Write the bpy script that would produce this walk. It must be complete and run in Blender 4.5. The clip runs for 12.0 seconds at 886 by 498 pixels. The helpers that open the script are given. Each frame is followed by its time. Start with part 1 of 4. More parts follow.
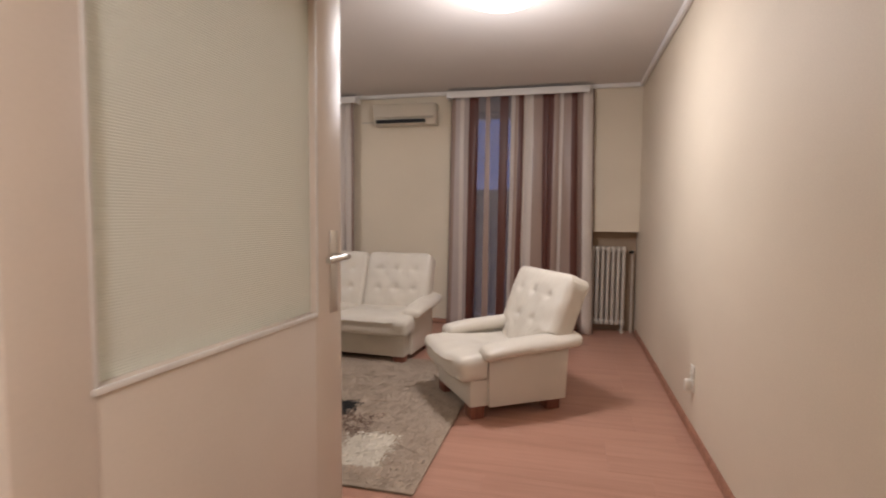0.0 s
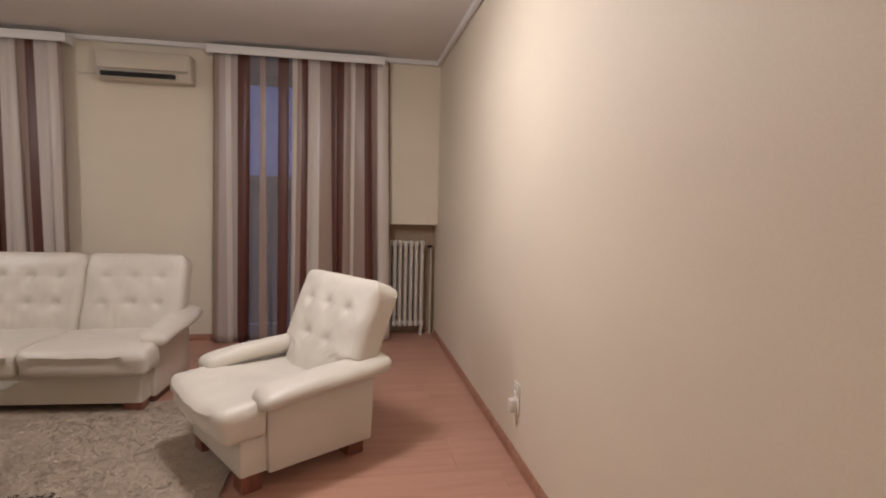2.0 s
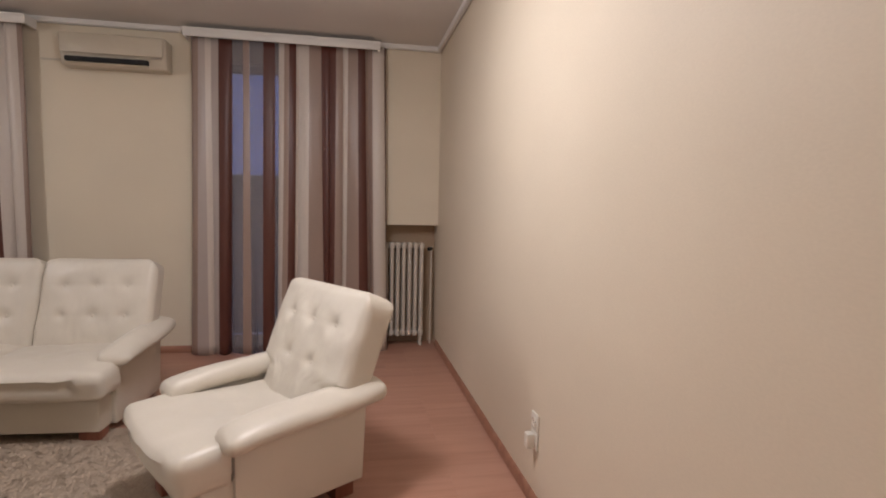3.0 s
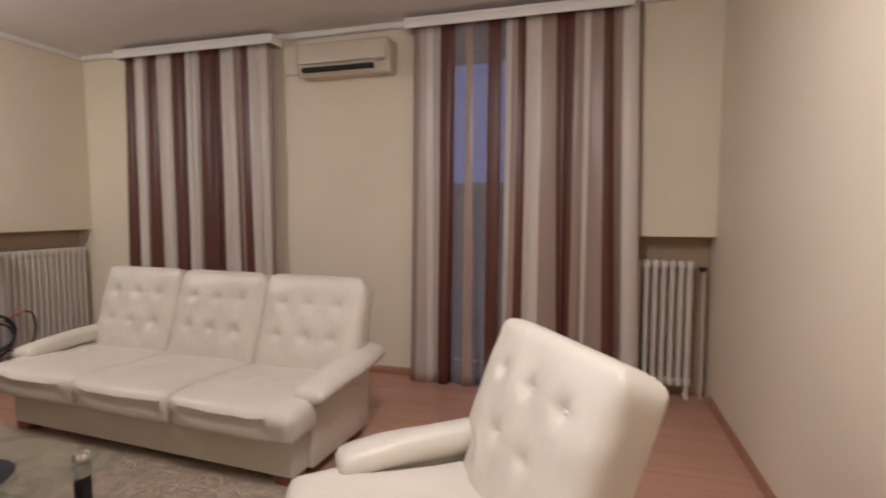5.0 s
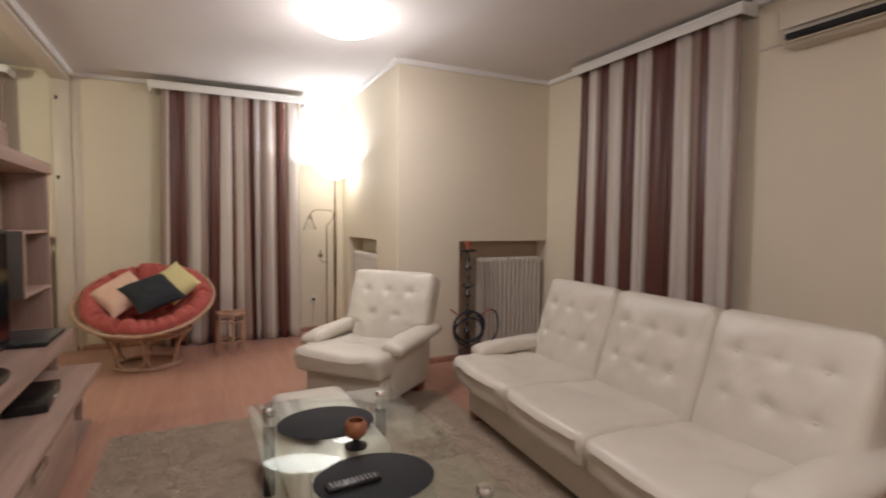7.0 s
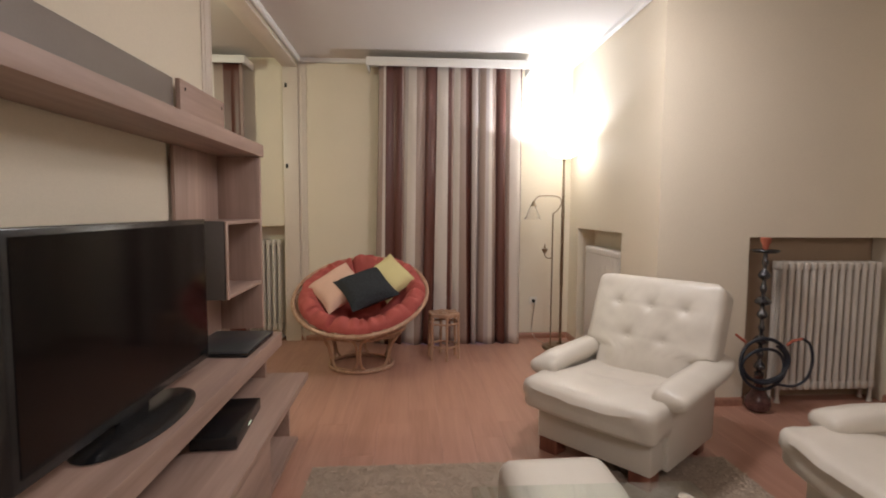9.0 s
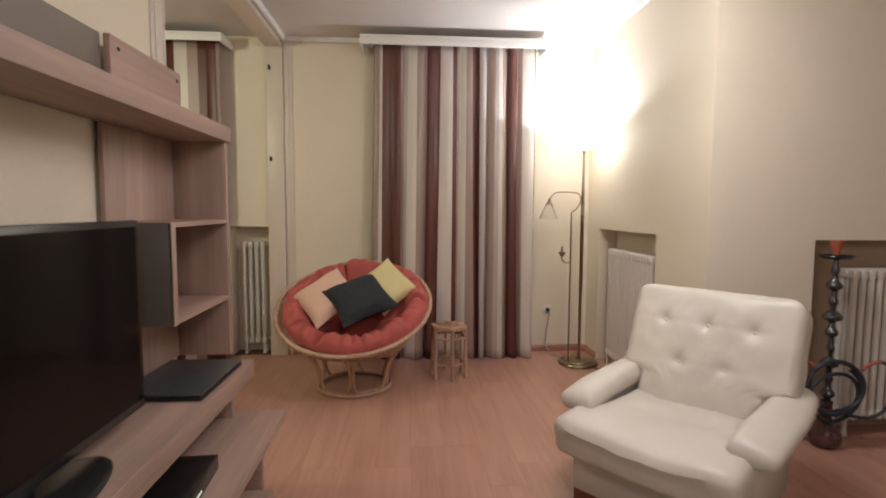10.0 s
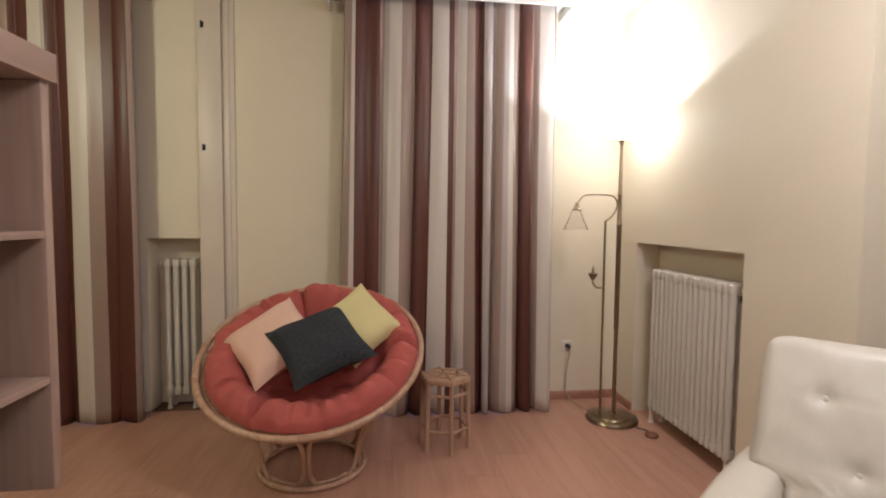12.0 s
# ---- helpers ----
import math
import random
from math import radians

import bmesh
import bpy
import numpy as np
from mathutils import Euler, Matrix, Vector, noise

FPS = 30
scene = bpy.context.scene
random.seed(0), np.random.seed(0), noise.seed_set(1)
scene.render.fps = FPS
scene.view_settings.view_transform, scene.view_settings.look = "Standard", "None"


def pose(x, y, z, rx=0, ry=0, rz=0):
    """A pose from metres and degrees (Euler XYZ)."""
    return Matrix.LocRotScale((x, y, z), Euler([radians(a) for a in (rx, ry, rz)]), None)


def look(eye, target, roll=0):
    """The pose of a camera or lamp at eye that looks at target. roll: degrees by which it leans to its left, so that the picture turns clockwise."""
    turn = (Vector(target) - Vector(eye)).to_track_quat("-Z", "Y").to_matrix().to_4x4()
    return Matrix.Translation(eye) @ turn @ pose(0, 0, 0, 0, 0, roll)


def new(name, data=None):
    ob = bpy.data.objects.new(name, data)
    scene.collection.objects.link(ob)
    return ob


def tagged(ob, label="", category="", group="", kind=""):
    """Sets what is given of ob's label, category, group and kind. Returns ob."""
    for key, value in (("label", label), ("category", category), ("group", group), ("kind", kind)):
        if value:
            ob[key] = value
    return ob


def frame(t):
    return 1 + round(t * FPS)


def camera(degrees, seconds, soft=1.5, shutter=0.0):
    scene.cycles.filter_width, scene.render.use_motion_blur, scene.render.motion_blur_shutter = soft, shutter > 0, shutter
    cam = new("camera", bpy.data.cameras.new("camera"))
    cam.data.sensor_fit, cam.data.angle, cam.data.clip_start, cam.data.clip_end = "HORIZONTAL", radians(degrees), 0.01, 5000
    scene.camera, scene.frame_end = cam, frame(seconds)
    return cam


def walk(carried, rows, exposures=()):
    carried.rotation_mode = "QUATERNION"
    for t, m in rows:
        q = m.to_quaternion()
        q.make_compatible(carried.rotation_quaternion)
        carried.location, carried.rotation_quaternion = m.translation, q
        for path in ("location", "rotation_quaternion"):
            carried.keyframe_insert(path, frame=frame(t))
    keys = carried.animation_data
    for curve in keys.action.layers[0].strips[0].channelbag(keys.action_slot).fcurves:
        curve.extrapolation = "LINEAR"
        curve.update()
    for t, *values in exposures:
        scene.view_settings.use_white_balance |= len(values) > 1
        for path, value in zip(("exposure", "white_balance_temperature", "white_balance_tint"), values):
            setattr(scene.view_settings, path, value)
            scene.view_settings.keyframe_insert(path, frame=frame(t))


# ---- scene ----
cam = camera(82.0, 12.0, 1.9, 0.4)
PATH = [
    (0, (0.042, 1.086, 1.371), (-0.432, 3.024, 1.237), 0.5),
    (0.5, (-0.009, 1.315, 1.376), (-0.244, 3.296, 1.235), 0.5),
    (1, (-0.06, 1.529, 1.369), (-0.052, 3.524, 1.217), 0.7),
    (1.3, (-0.093, 1.664, 1.379), (0.051, 3.652, 1.219), 0.8),
    (1.5, (-0.096, 1.753, 1.379), (0.135, 3.733, 1.219), 1.2),
    (2.5, (-0.023, 2.152, 1.359), (0.359, 4.109, 1.198), 1.1),
    (4.5, (-0.001, 3.139, 1.374), (-0.177, 5.125, 1.213), 0.8),
    (5, (-0.017, 3.348, 1.376), (-0.569, 5.265, 1.226), 0.0),
    (5.5, (-0.088, 3.544, 1.386), (-1.005, 5.317, 1.257), 0.2),
    (6, (-0.172, 3.677, 1.386), (-1.438, 5.221, 1.269), 0.1),
    (6.5, (-0.249, 3.797, 1.387), (-1.829, 5.019, 1.283), 0.7),
    (7, (-0.371, 3.872, 1.375), (-2.165, 4.749, 1.271), 0.5),
    (7.5, (-0.596, 3.894, 1.374), (-2.502, 4.49, 1.259), 0.4),
    (9.3, (-1.633, 3.893, 1.366), (-3.624, 4.003, 1.209), 0.3),
    (9.5, (-1.748, 3.888, 1.366), (-3.739, 4.004, 1.208), 0.1),
    (10, (-2.032, 3.865, 1.362), (-4.02, 4.004, 1.204), 0.3),
    (10.5, (-2.322, 3.845, 1.357), (-4.311, 3.997, 1.212), 0.2),
    (11, (-2.602, 3.826, 1.349), (-4.587, 4.035, 1.218), 0.4),
    (11.5, (-2.882, 3.826, 1.348), (-4.862, 4.075, 1.229), 0.2),
    (12, (-3.153, 3.83, 1.347), (-5.135, 4.065, 1.225), 0.6),
]
walk(cam, [(t, look(eye, target, roll)) for t, eye, target, roll in PATH],
     [(0, 0.06), (2.5, 0.0), (4.5, 0.05), (5.5, 0.24), (6.5, 0.1), (7.5, -0.24), (9.5, -0.02), (12, 0.02)])

# ---- light ----
world = bpy.data.worlds.new("dusk")
scene.world = world
world.use_nodes = True
wn = world.node_tree.nodes
wbg = wn["Background"]
wbg.inputs[0].default_value = (0.20, 0.26, 0.62, 1)  # deep blue dusk
wbg.inputs[1].default_value = 1.0
scene.view_settings.exposure = 0.0

WARM = (1.0, 0.955, 0.995)


def point_lamp(name, at, watts, radius, colour=WARM):
    d = bpy.data.lights.new(name, "POINT")
    d.energy, d.shadow_soft_size, d.color = watts, radius, colour
    ob = new(name, d)
    ob.location = at
    return ob


LAMP_A, LAMP_B, TORCH = (-0.42, 4.50), (-4.08, 4.89), (-6.34, 5.37)
CEIL = 2.87


def disc_lamp(name, at, watts, size, colour=WARM):
    d = bpy.data.lights.new(name, "AREA")
    d.shape, d.size, d.energy, d.color = "DISK", size, watts, colour
    ob = new(name, d)
    ob.location = at
    return ob


for at, watts, down, side in ((LAMP_A, 20.5, 0.84, 1.55), (LAMP_B, 14.5, 0.62, 1.80)):
    disc_lamp("ceiling_light_down", (*at, CEIL - 0.145), watts * down, 0.3)
    point_lamp("ceiling_light_side", (*at, CEIL - 0.54), watts * side, 0.15)
point_lamp("torch_glow", (*TORCH, 1.955), 37, 0.014, (0.87, 0.965, 1.14))
point_lamp("hall_glow", (0.1, 0.0, 2.5), 47, 0.15)
point_lamp("next_room_glow", (-4.6, 1.5, 2.5), 54, 0.15, (1.0, 0.98, 0.74))

# ---- materials ----


def material(name, colour, rough=0.6, metal=0.0, vary=0.08, scale=6.0, fine=120.0, bump=0.1, stretch=(1, 1, 1), **more):
    """A surface with broad and fine variation of its colour, and fine relief."""
    m = bpy.data.materials.new(name)
    m.use_nodes = True
    n, l = m.node_tree.nodes, m.node_tree.links
    b = n["Principled BSDF"]
    b.inputs["Roughness"].default_value, b.inputs["Metallic"].default_value = rough, metal
    for k, v in more.items():
        b.inputs[k.replace("_", " ")].default_value = v
    co, mp = n.new("ShaderNodeTexCoord"), n.new("ShaderNodeMapping")
    mp.inputs["Scale"].default_value = stretch
    l.new(co.outputs["Object"], mp.inputs[0])
    big, small = n.new("ShaderNodeTexNoise"), n.new("ShaderNodeTexNoise")
    big.inputs["Scale"].default_value, small.inputs["Scale"].default_value = scale, fine
    big.inputs["Detail"].default_value = small.inputs["Detail"].default_value = 4
    for t in (big, small):
        l.new(mp.outputs[0], t.inputs["Vector"])
    add = n.new("ShaderNodeMath")
    add.operation = "ADD"
    l.new(big.outputs[0], add.inputs[0])
    l.new(small.outputs[0], add.inputs[1])
    ramp = n.new("ShaderNodeMapRange")
    ramp.inputs["From Min"].default_value, ramp.inputs["From Max"].default_value = 0.6, 1.4
    ramp.inputs["To Min"].default_value, ramp.inputs["To Max"].default_value = 1 - vary, 1 + vary
    l.new(add.outputs[0], ramp.inputs[0])
    mix = n.new("ShaderNodeVectorMath")
    mix.operation = "SCALE"
    mix.inputs[0].default_value = colour
    l.new(ramp.outputs[0], mix.inputs["Scale"])
    l.new(mix.outputs[0], b.inputs["Base Color"])
    if bump:
        bp = n.new("ShaderNodeBump")
        bp.inputs["Strength"].default_value, bp.inputs["Distance"].default_value = bump, 0.002
        l.new(small.outputs[0], bp.inputs["Height"])
        l.new(bp.outputs[0], b.inputs["Normal"])
    return m


def glow(name, colour, strength):
    m = material(name, (0.8, 0.8, 0.8), 0.3, vary=0.02, bump=0)
    b = m.node_tree.nodes["Principled BSDF"]
    b.inputs["Emission Color"].default_value, b.inputs["Emission Strength"].default_value = (*colour, 1), strength
    return m


def glass(name, tint=(0.95, 1, 0.98), rough=0.0, ripple=0.0):
    """Clear or ribbed glass."""
    m = bpy.data.materials.new(name)
    m.use_nodes = True
    n, l = m.node_tree.nodes, m.node_tree.links
    b = n["Principled BSDF"]
    b.inputs["Base Color"].default_value = (*tint, 1)
    b.inputs["Transmission Weight"].default_value, b.inputs["Roughness"].default_value, b.inputs["IOR"].default_value = 1, rough, 1.45
    if ripple:
        co, w, bp = n.new("ShaderNodeTexCoord"), n.new("ShaderNodeTexWave"), n.new("ShaderNodeBump")
        w.bands_direction, w.inputs["Scale"].default_value, w.inputs["Distortion"].default_value = "Z", 60, 0.3
        l.new(co.outputs["Object"], w.inputs[0])
        l.new(w.outputs["Fac"], bp.inputs["Height"])
        bp.inputs["Strength"].default_value, bp.inputs["Distance"].default_value = ripple, 0.01
        l.new(bp.outputs[0], b.inputs["Normal"])
    return m


def thin_glass(name, tint):
    """A clear sheet that lets light through and mirrors it at a slant."""
    m = bpy.data.materials.new(name)
    m.use_nodes = True
    n, l = m.node_tree.nodes, m.node_tree.links
    n.remove(n["Principled BSDF"])
    tr, gl, lw, mx = n.new("ShaderNodeBsdfTransparent"), n.new("ShaderNodeBsdfGlossy"), n.new("ShaderNodeLayerWeight"), n.new("ShaderNodeMixShader")
    pw, sc = n.new("ShaderNodeMath"), n.new("ShaderNodeMath")
    pw.operation, sc.operation = "POWER", "MULTIPLY_ADD"
    lw.inputs["Blend"].default_value = 0.5
    pw.inputs[1].default_value, sc.inputs[1].default_value, sc.inputs[2].default_value = 5.0, 0.90, 0.045
    tr.inputs[0].default_value, gl.inputs["Roughness"].default_value = (*tint, 1), 0.02
    l.new(lw.outputs["Facing"], pw.inputs[0])
    l.new(pw.outputs[0], sc.inputs[0])
    l.new(sc.outputs[0], mx.inputs[0])
    l.new(tr.outputs[0], mx.inputs[1])
    l.new(gl.outputs[0], mx.inputs[2])
    l.new(mx.outputs[0], n["Material Output"].inputs[0])
    return m


def wood(name, light, dark, rough=0.45, along=0, scale=1.0, random_tone=0.0, grain=1.0, spec=0.5):
    """Wood with grain that runs along one axis."""
    m = bpy.data.materials.new(name)
    m.use_nodes = True
    n, l = m.node_tree.nodes, m.node_tree.links
    b = n["Principled BSDF"]
    b.inputs["Roughness"].default_value = rough
    b.inputs["Specular IOR Level"].default_value = spec
    co, mp, info = n.new("ShaderNodeTexCoord"), n.new("ShaderNodeMapping"), n.new("ShaderNodeObjectInfo")
    s = [14 * scale, 14 * scale, 14 * scale]
    s[along] = 0.9 * scale
    mp.inputs["Scale"].default_value = s
    off = n.new("ShaderNodeVectorMath")
    off.operation = "SCALE"
    off.inputs[0].default_value = (31, 17, 23)
    l.new(info.outputs["Random"], off.inputs["Scale"])
    l.new(off.outputs[0], mp.inputs["Location"])
    l.new(co.outputs["Object"], mp.inputs[0])
    t, f = n.new("ShaderNodeTexNoise"), n.new("ShaderNodeTexNoise")
    t.inputs["Scale"].default_value, t.inputs["Detail"].default_value, t.inputs["Distortion"].default_value = 1.0, 5, 0.8
    f.inputs["Scale"].default_value, f.inputs["Detail"].default_value = 5.0, 4
    l.new(mp.outputs[0], t.inputs["Vector"])
    l.new(mp.outputs[0], f.inputs["Vector"])
    add = n.new("ShaderNodeMath")
    add.operation = "MULTIPLY_ADD"
    l.new(f.outputs[0], add.inputs[0])
    add.inputs[1].default_value = 0.45 * grain
    l.new(t.outputs[0], add.inputs[2])
    tone = n.new("ShaderNodeMath")
    tone.operation = "MULTIPLY_ADD"
    l.new(info.outputs["Random"], tone.inputs[0])
    tone.inputs[1].default_value = random_tone
    l.new(add.outputs[0], tone.inputs[2])
    cr = n.new("ShaderNodeValToRGB")
    cr.color_ramp.elements[0].position, cr.color_ramp.elements[0].color = 0.45, (*dark, 1)
    cr.color_ramp.elements[1].position, cr.color_ramp.elements[1].color = 0.95, (*light, 1)
    l.new(tone.outputs[0], cr.inputs[0])
    l.new(cr.outputs[0], b.inputs["Base Color"])
    bp = n.new("ShaderNodeBump")
    bp.inputs["Strength"].default_value, bp.inputs["Distance"].default_value = 0.08, 0.002
    l.new(f.outputs[0], bp.inputs["Height"])
    l.new(bp.outputs[0], b.inputs["Normal"])
    return m


WALL = material("cream_paper", (0.72, 0.640, 0.505), 0.62, vary=0.05, scale=1.2, fine=110, bump=0.14, stretch=(1, 1, 1.6))
WALL_EAST = material("rosy_cream_paper", (0.70, 0.612, 0.485), 0.62, vary=0.05, scale=1.2, fine=110, bump=0.14, stretch=(1, 1, 1.6))
PLASTER = material("ceiling_paint", (0.66, 0.62, 0.58), 0.8, vary=0.03, scale=1.5, bump=0.1)
TRIM = material("white_trim", (0.74, 0.72, 0.69), 0.45, vary=0.03, bump=0.03)
DOOR_PAINT = material("cream_door_paint", (0.66, 0.58, 0.50), 0.4, vary=0.03, bump=0.05)
NICHE = material("niche_brown", (0.40, 0.295, 0.205), 0.7, vary=0.06)
FLOOR = wood("laminate", (0.47, 0.255, 0.185), (0.36, 0.185, 0.13), 0.34, along=0, scale=1.0, random_tone=0.15)
UNDER = material("underfloor", (0.18, 0.09, 0.06), 0.8)
SKIRT = wood("skirting_wood", (0.40, 0.20, 0.13), (0.26, 0.12, 0.08), 0.4, along=0)
LEATHER = material("cream_leather", (0.615, 0.565, 0.485), 0.39, vary=0.07, scale=3, fine=260, bump=0.16)
DARKWOOD = wood("reddish_feet_wood", (0.24, 0.085, 0.05), (0.13, 0.04, 0.026), 0.35, along=2)
OAK = wood("greyish_oak_board", (0.46, 0.32, 0.26), (0.30, 0.20, 0.16), 0.5, along=0, scale=0.8, grain=0.8)
OAK_UP = wood("greyish_oak_upright", (0.46, 0.32, 0.26), (0.30, 0.20, 0.16), 0.5, along=2, scale=0.8, grain=0.8)
GREY = material("anthracite_board", (0.10, 0.085, 0.075), 0.5, vary=0.08)
BLACK = material("black_plastic", (0.012, 0.012, 0.013), 0.25, vary=0.1)
SCREEN = material("dark_screen", (0.006, 0.005, 0.005), 0.10, vary=0.02, bump=0, Specular_IOR_Level=0.13)
CHROME = material("chrome", (0.75, 0.75, 0.76), 0.12, 1.0, vary=0.02, bump=0)
BRASS = material("aged_brass", (0.31, 0.24, 0.165), 0.28, 1.0, vary=0.15, scale=8)
METAL = material("brushed_metal", (0.55, 0.52, 0.48), 0.3, 1.0, vary=0.05)
ENAMEL = material("radiator_enamel", (0.60, 0.55, 0.48), 0.38, vary=0.04, scale=5, bump=0.08)
PLASTIC = material("white_plastic", (0.72, 0.68, 0.60), 0.4, vary=0.02, bump=0)
AC_BODY = material("yellowed_plastic", (0.56, 0.50, 0.40), 0.45, vary=0.03, bump=0)
RATTAN = wood("rattan", (0.52, 0.33, 0.22), (0.33, 0.19, 0.12), 0.42, along=2, scale=2)
RED = material("red_cotton", (0.40, 0.085, 0.072), 0.85, vary=0.12, scale=7, fine=400, bump=0.3)
PINK = material("pink_cotton", (0.68, 0.44, 0.34), 0.85, vary=0.05, fine=400, bump=0.3)
YELLOW = material("yellow_cotton", (0.60, 0.52, 0.26), 0.85, vary=0.06, fine=400, bump=0.3)
DENIM = material("dark_woven", (0.020, 0.023, 0.028), 0.9, vary=1.0, scale=45, fine=160, bump=0.5, stretch=(1, 4, 1))
CLOTH_WHITE = material("satin_white_stripe", (0.56, 0.50, 0.45), 0.38, vary=0.06, scale=4, fine=300, bump=0.1, stretch=(1, 1, 0.1))
CLOTH_TAUPE = material("satin_taupe_stripe", (0.30, 0.215, 0.18), 0.38, vary=0.08, scale=4, fine=300, bump=0.1, stretch=(1, 1, 0.1))
CLOTH_BROWN = material("satin_brown_stripe", (0.095, 0.029, 0.020), 0.42, vary=0.10, scale=4, fine=300, bump=0.1, stretch=(1, 1, 0.1))
CLOTH_GREY = material("satin_grey_stripe", (0.40, 0.345, 0.32), 0.38, vary=0.06, scale=4, fine=300, bump=0.1, stretch=(1, 1, 0.1))
OPAL = glow("opal_glass", (1.0, 0.96, 0.93), 4.5)
TORCH_OPAL = glow("torch_glass", (1.0, 0.96, 0.92), 11.0)
PANE = thin_glass("window_glass", (0.97, 0.98, 0.97))
TABLE_GLASS = thin_glass("table_glass", (0.95, 0.985, 0.965))
RIBBED = glass("ribbed_glass", (0.86, 0.90, 0.82), 0.16, 0.22)
RIBBED.node_tree.nodes["Principled BSDF"].inputs["Transmission Weight"].default_value = 0.15
FROST = glass("frosted_shade", (0.95, 0.94, 0.92), 0.2)
AMBER = material("amber_glass", (0.30, 0.115, 0.055), 0.1, vary=0.3, scale=20, bump=0)
MATBLACK = material("black_woven_mat", (0.012, 0.012, 0.014), 0.8, vary=0.2, fine=300, bump=0.3)
RUBBER = material("blue_black_hose", (0.02, 0.025, 0.035), 0.4, vary=0.1)
TERRACOTTA = material("red_clay", (0.35, 0.09, 0.05), 0.6, vary=0.1)
ALU = material("laptop_lid", (0.075, 0.085, 0.09), 0.32, 0.4, vary=0.03)

# ---- building helpers ----


def grid_box(lo, hi, n=(1, 1, 1)):
    """Verts and quads of a box whose faces are divided n times."""
    bm = bmesh.new()
    seen = {}

    def v(i, j, k):
        if (i, j, k) not in seen:
            seen[i, j, k] = bm.verts.new([lo[a] + (hi[a] - lo[a]) * (i, j, k)[a] / n[a] for a in range(3)])
        return seen[i, j, k]

    for a in range(3):
        b, c = (a + 1) % 3, (a + 2) % 3
        for side in (0, n[a]):
            for p in range(n[b]):
                for q in range(n[c]):
                    face = []
                    for dp, dq in ((0, 0), (1, 0), (1, 1), (0, 1)):
                        ijk = [0, 0, 0]
                        ijk[a], ijk[b], ijk[c] = side, p + dp, q + dq
                        face.append(v(*ijk))
                    bm.faces.new(face if side else face[::-1])
    return bm


def box(lo, hi, bevel=0.0, seg=2):
    bm = grid_box(lo, hi)
    if bevel:
        bmesh.ops.bevel(bm, geom=bm.edges[:], offset=bevel, segments=seg, profile=0.5, affect="EDGES")
    return bm


def cushion(size, r, cell=0.04, puff=0.0, buttons=(), dent=0.02, spread=0.06, wrinkle=0.0, seed=0):
    """A padded block about its centre, thickness along z, with a crowned top and pulled-in buttons."""
    h = [s / 2 for s in size]
    n = [max(2, int(s / cell)) for s in size]
    bm = grid_box([-a for a in h], h, n)
    for v in bm.verts:
        p = v.co
        inner = Vector([max(-h[a] + r, min(h[a] - r, p[a])) for a in range(3)])
        d = p - inner
        if d.length > 1e-6:
            p = inner + d.normalized() * min(r, d.length if d.length < r else r)
        u, w = p.x / h[0], p.y / h[1]
        if p.z > 0:
            up = puff * (1 - u ** 4) * (1 - w ** 4)
            for bx, by in buttons:
                dx, dy = p.x - bx, p.y - by
                up -= dent * math.exp(-(dx * dx + dy * dy) / (2 * (spread / 2) ** 2))
                up -= dent * 0.40 * math.exp(-(dx * dx + dy * dy) / (2 * 0.013 ** 2))
                up -= dent * 0.20 * math.exp(-((dx / 0.085) ** 2 + (dy / 0.009) ** 2))
                up -= dent * 0.22 * math.exp(-(((dx - 0.5 * dy) / 0.008) ** 2 + ((dy - 0.035) / 0.035) ** 2))
            up += wrinkle * (noise.noise(Vector((p.x * 9 + seed, p.y * 9, p.z * 4))) + 0.30 * noise.noise(Vector((p.x * 34 + seed, p.y * 15, p.z * 9))))
            p = p + Vector((0, 0, up * min(1, p.z / (h[2] * 0.6))))
        v.co = p
    return bm


def move(bm, m):
    bmesh.ops.transform(bm, matrix=m, verts=bm.verts[:])
    return bm


def merge(*bms):
    out = bmesh.new()
    for b in bms:
        me = bpy.data.meshes.new("t")
        b.to_mesh(me)
        out.from_mesh(me)
        bpy.data.meshes.remove(me)
        b.free()
    return out


def tube(points, r, sides=10, closed=False, caps=True):
    """A round bar along a line of points; r is one radius, or one for each point."""
    bm = bmesh.new()
    pts = [Vector(p) for p in points]
    k = len(pts)
    rings, normal = [], None
    for i, p in enumerate(pts):
        a = pts[(i - 1) % k] if closed or i else p
        b = pts[(i + 1) % k] if closed or i < k - 1 else p
        t = (b - a).normalized()
        if normal is None:
            normal = t.orthogonal().normalized()
        normal = (normal - t * normal.dot(t)).normalized()
        side = t.cross(normal)
        rr = r[i] if isinstance(r, (list, tuple)) else r
        rings.append([bm.verts.new(p + (normal * math.cos(w) + side * math.sin(w)) * rr) for w in (2 * math.pi * j / sides for j in range(sides))])
    for i in range(k if closed else k - 1):
        a, b = rings[i], rings[(i + 1) % k]
        for j in range(sides):
            bm.faces.new((a[j], a[(j + 1) % sides], b[(j + 1) % sides], b[j]))
    if caps and not closed:
        bm.faces.new(rings[0][::-1])
        bm.faces.new(rings[-1])
    bmesh.ops.recalc_face_normals(bm, faces=bm.faces[:])
    return bm


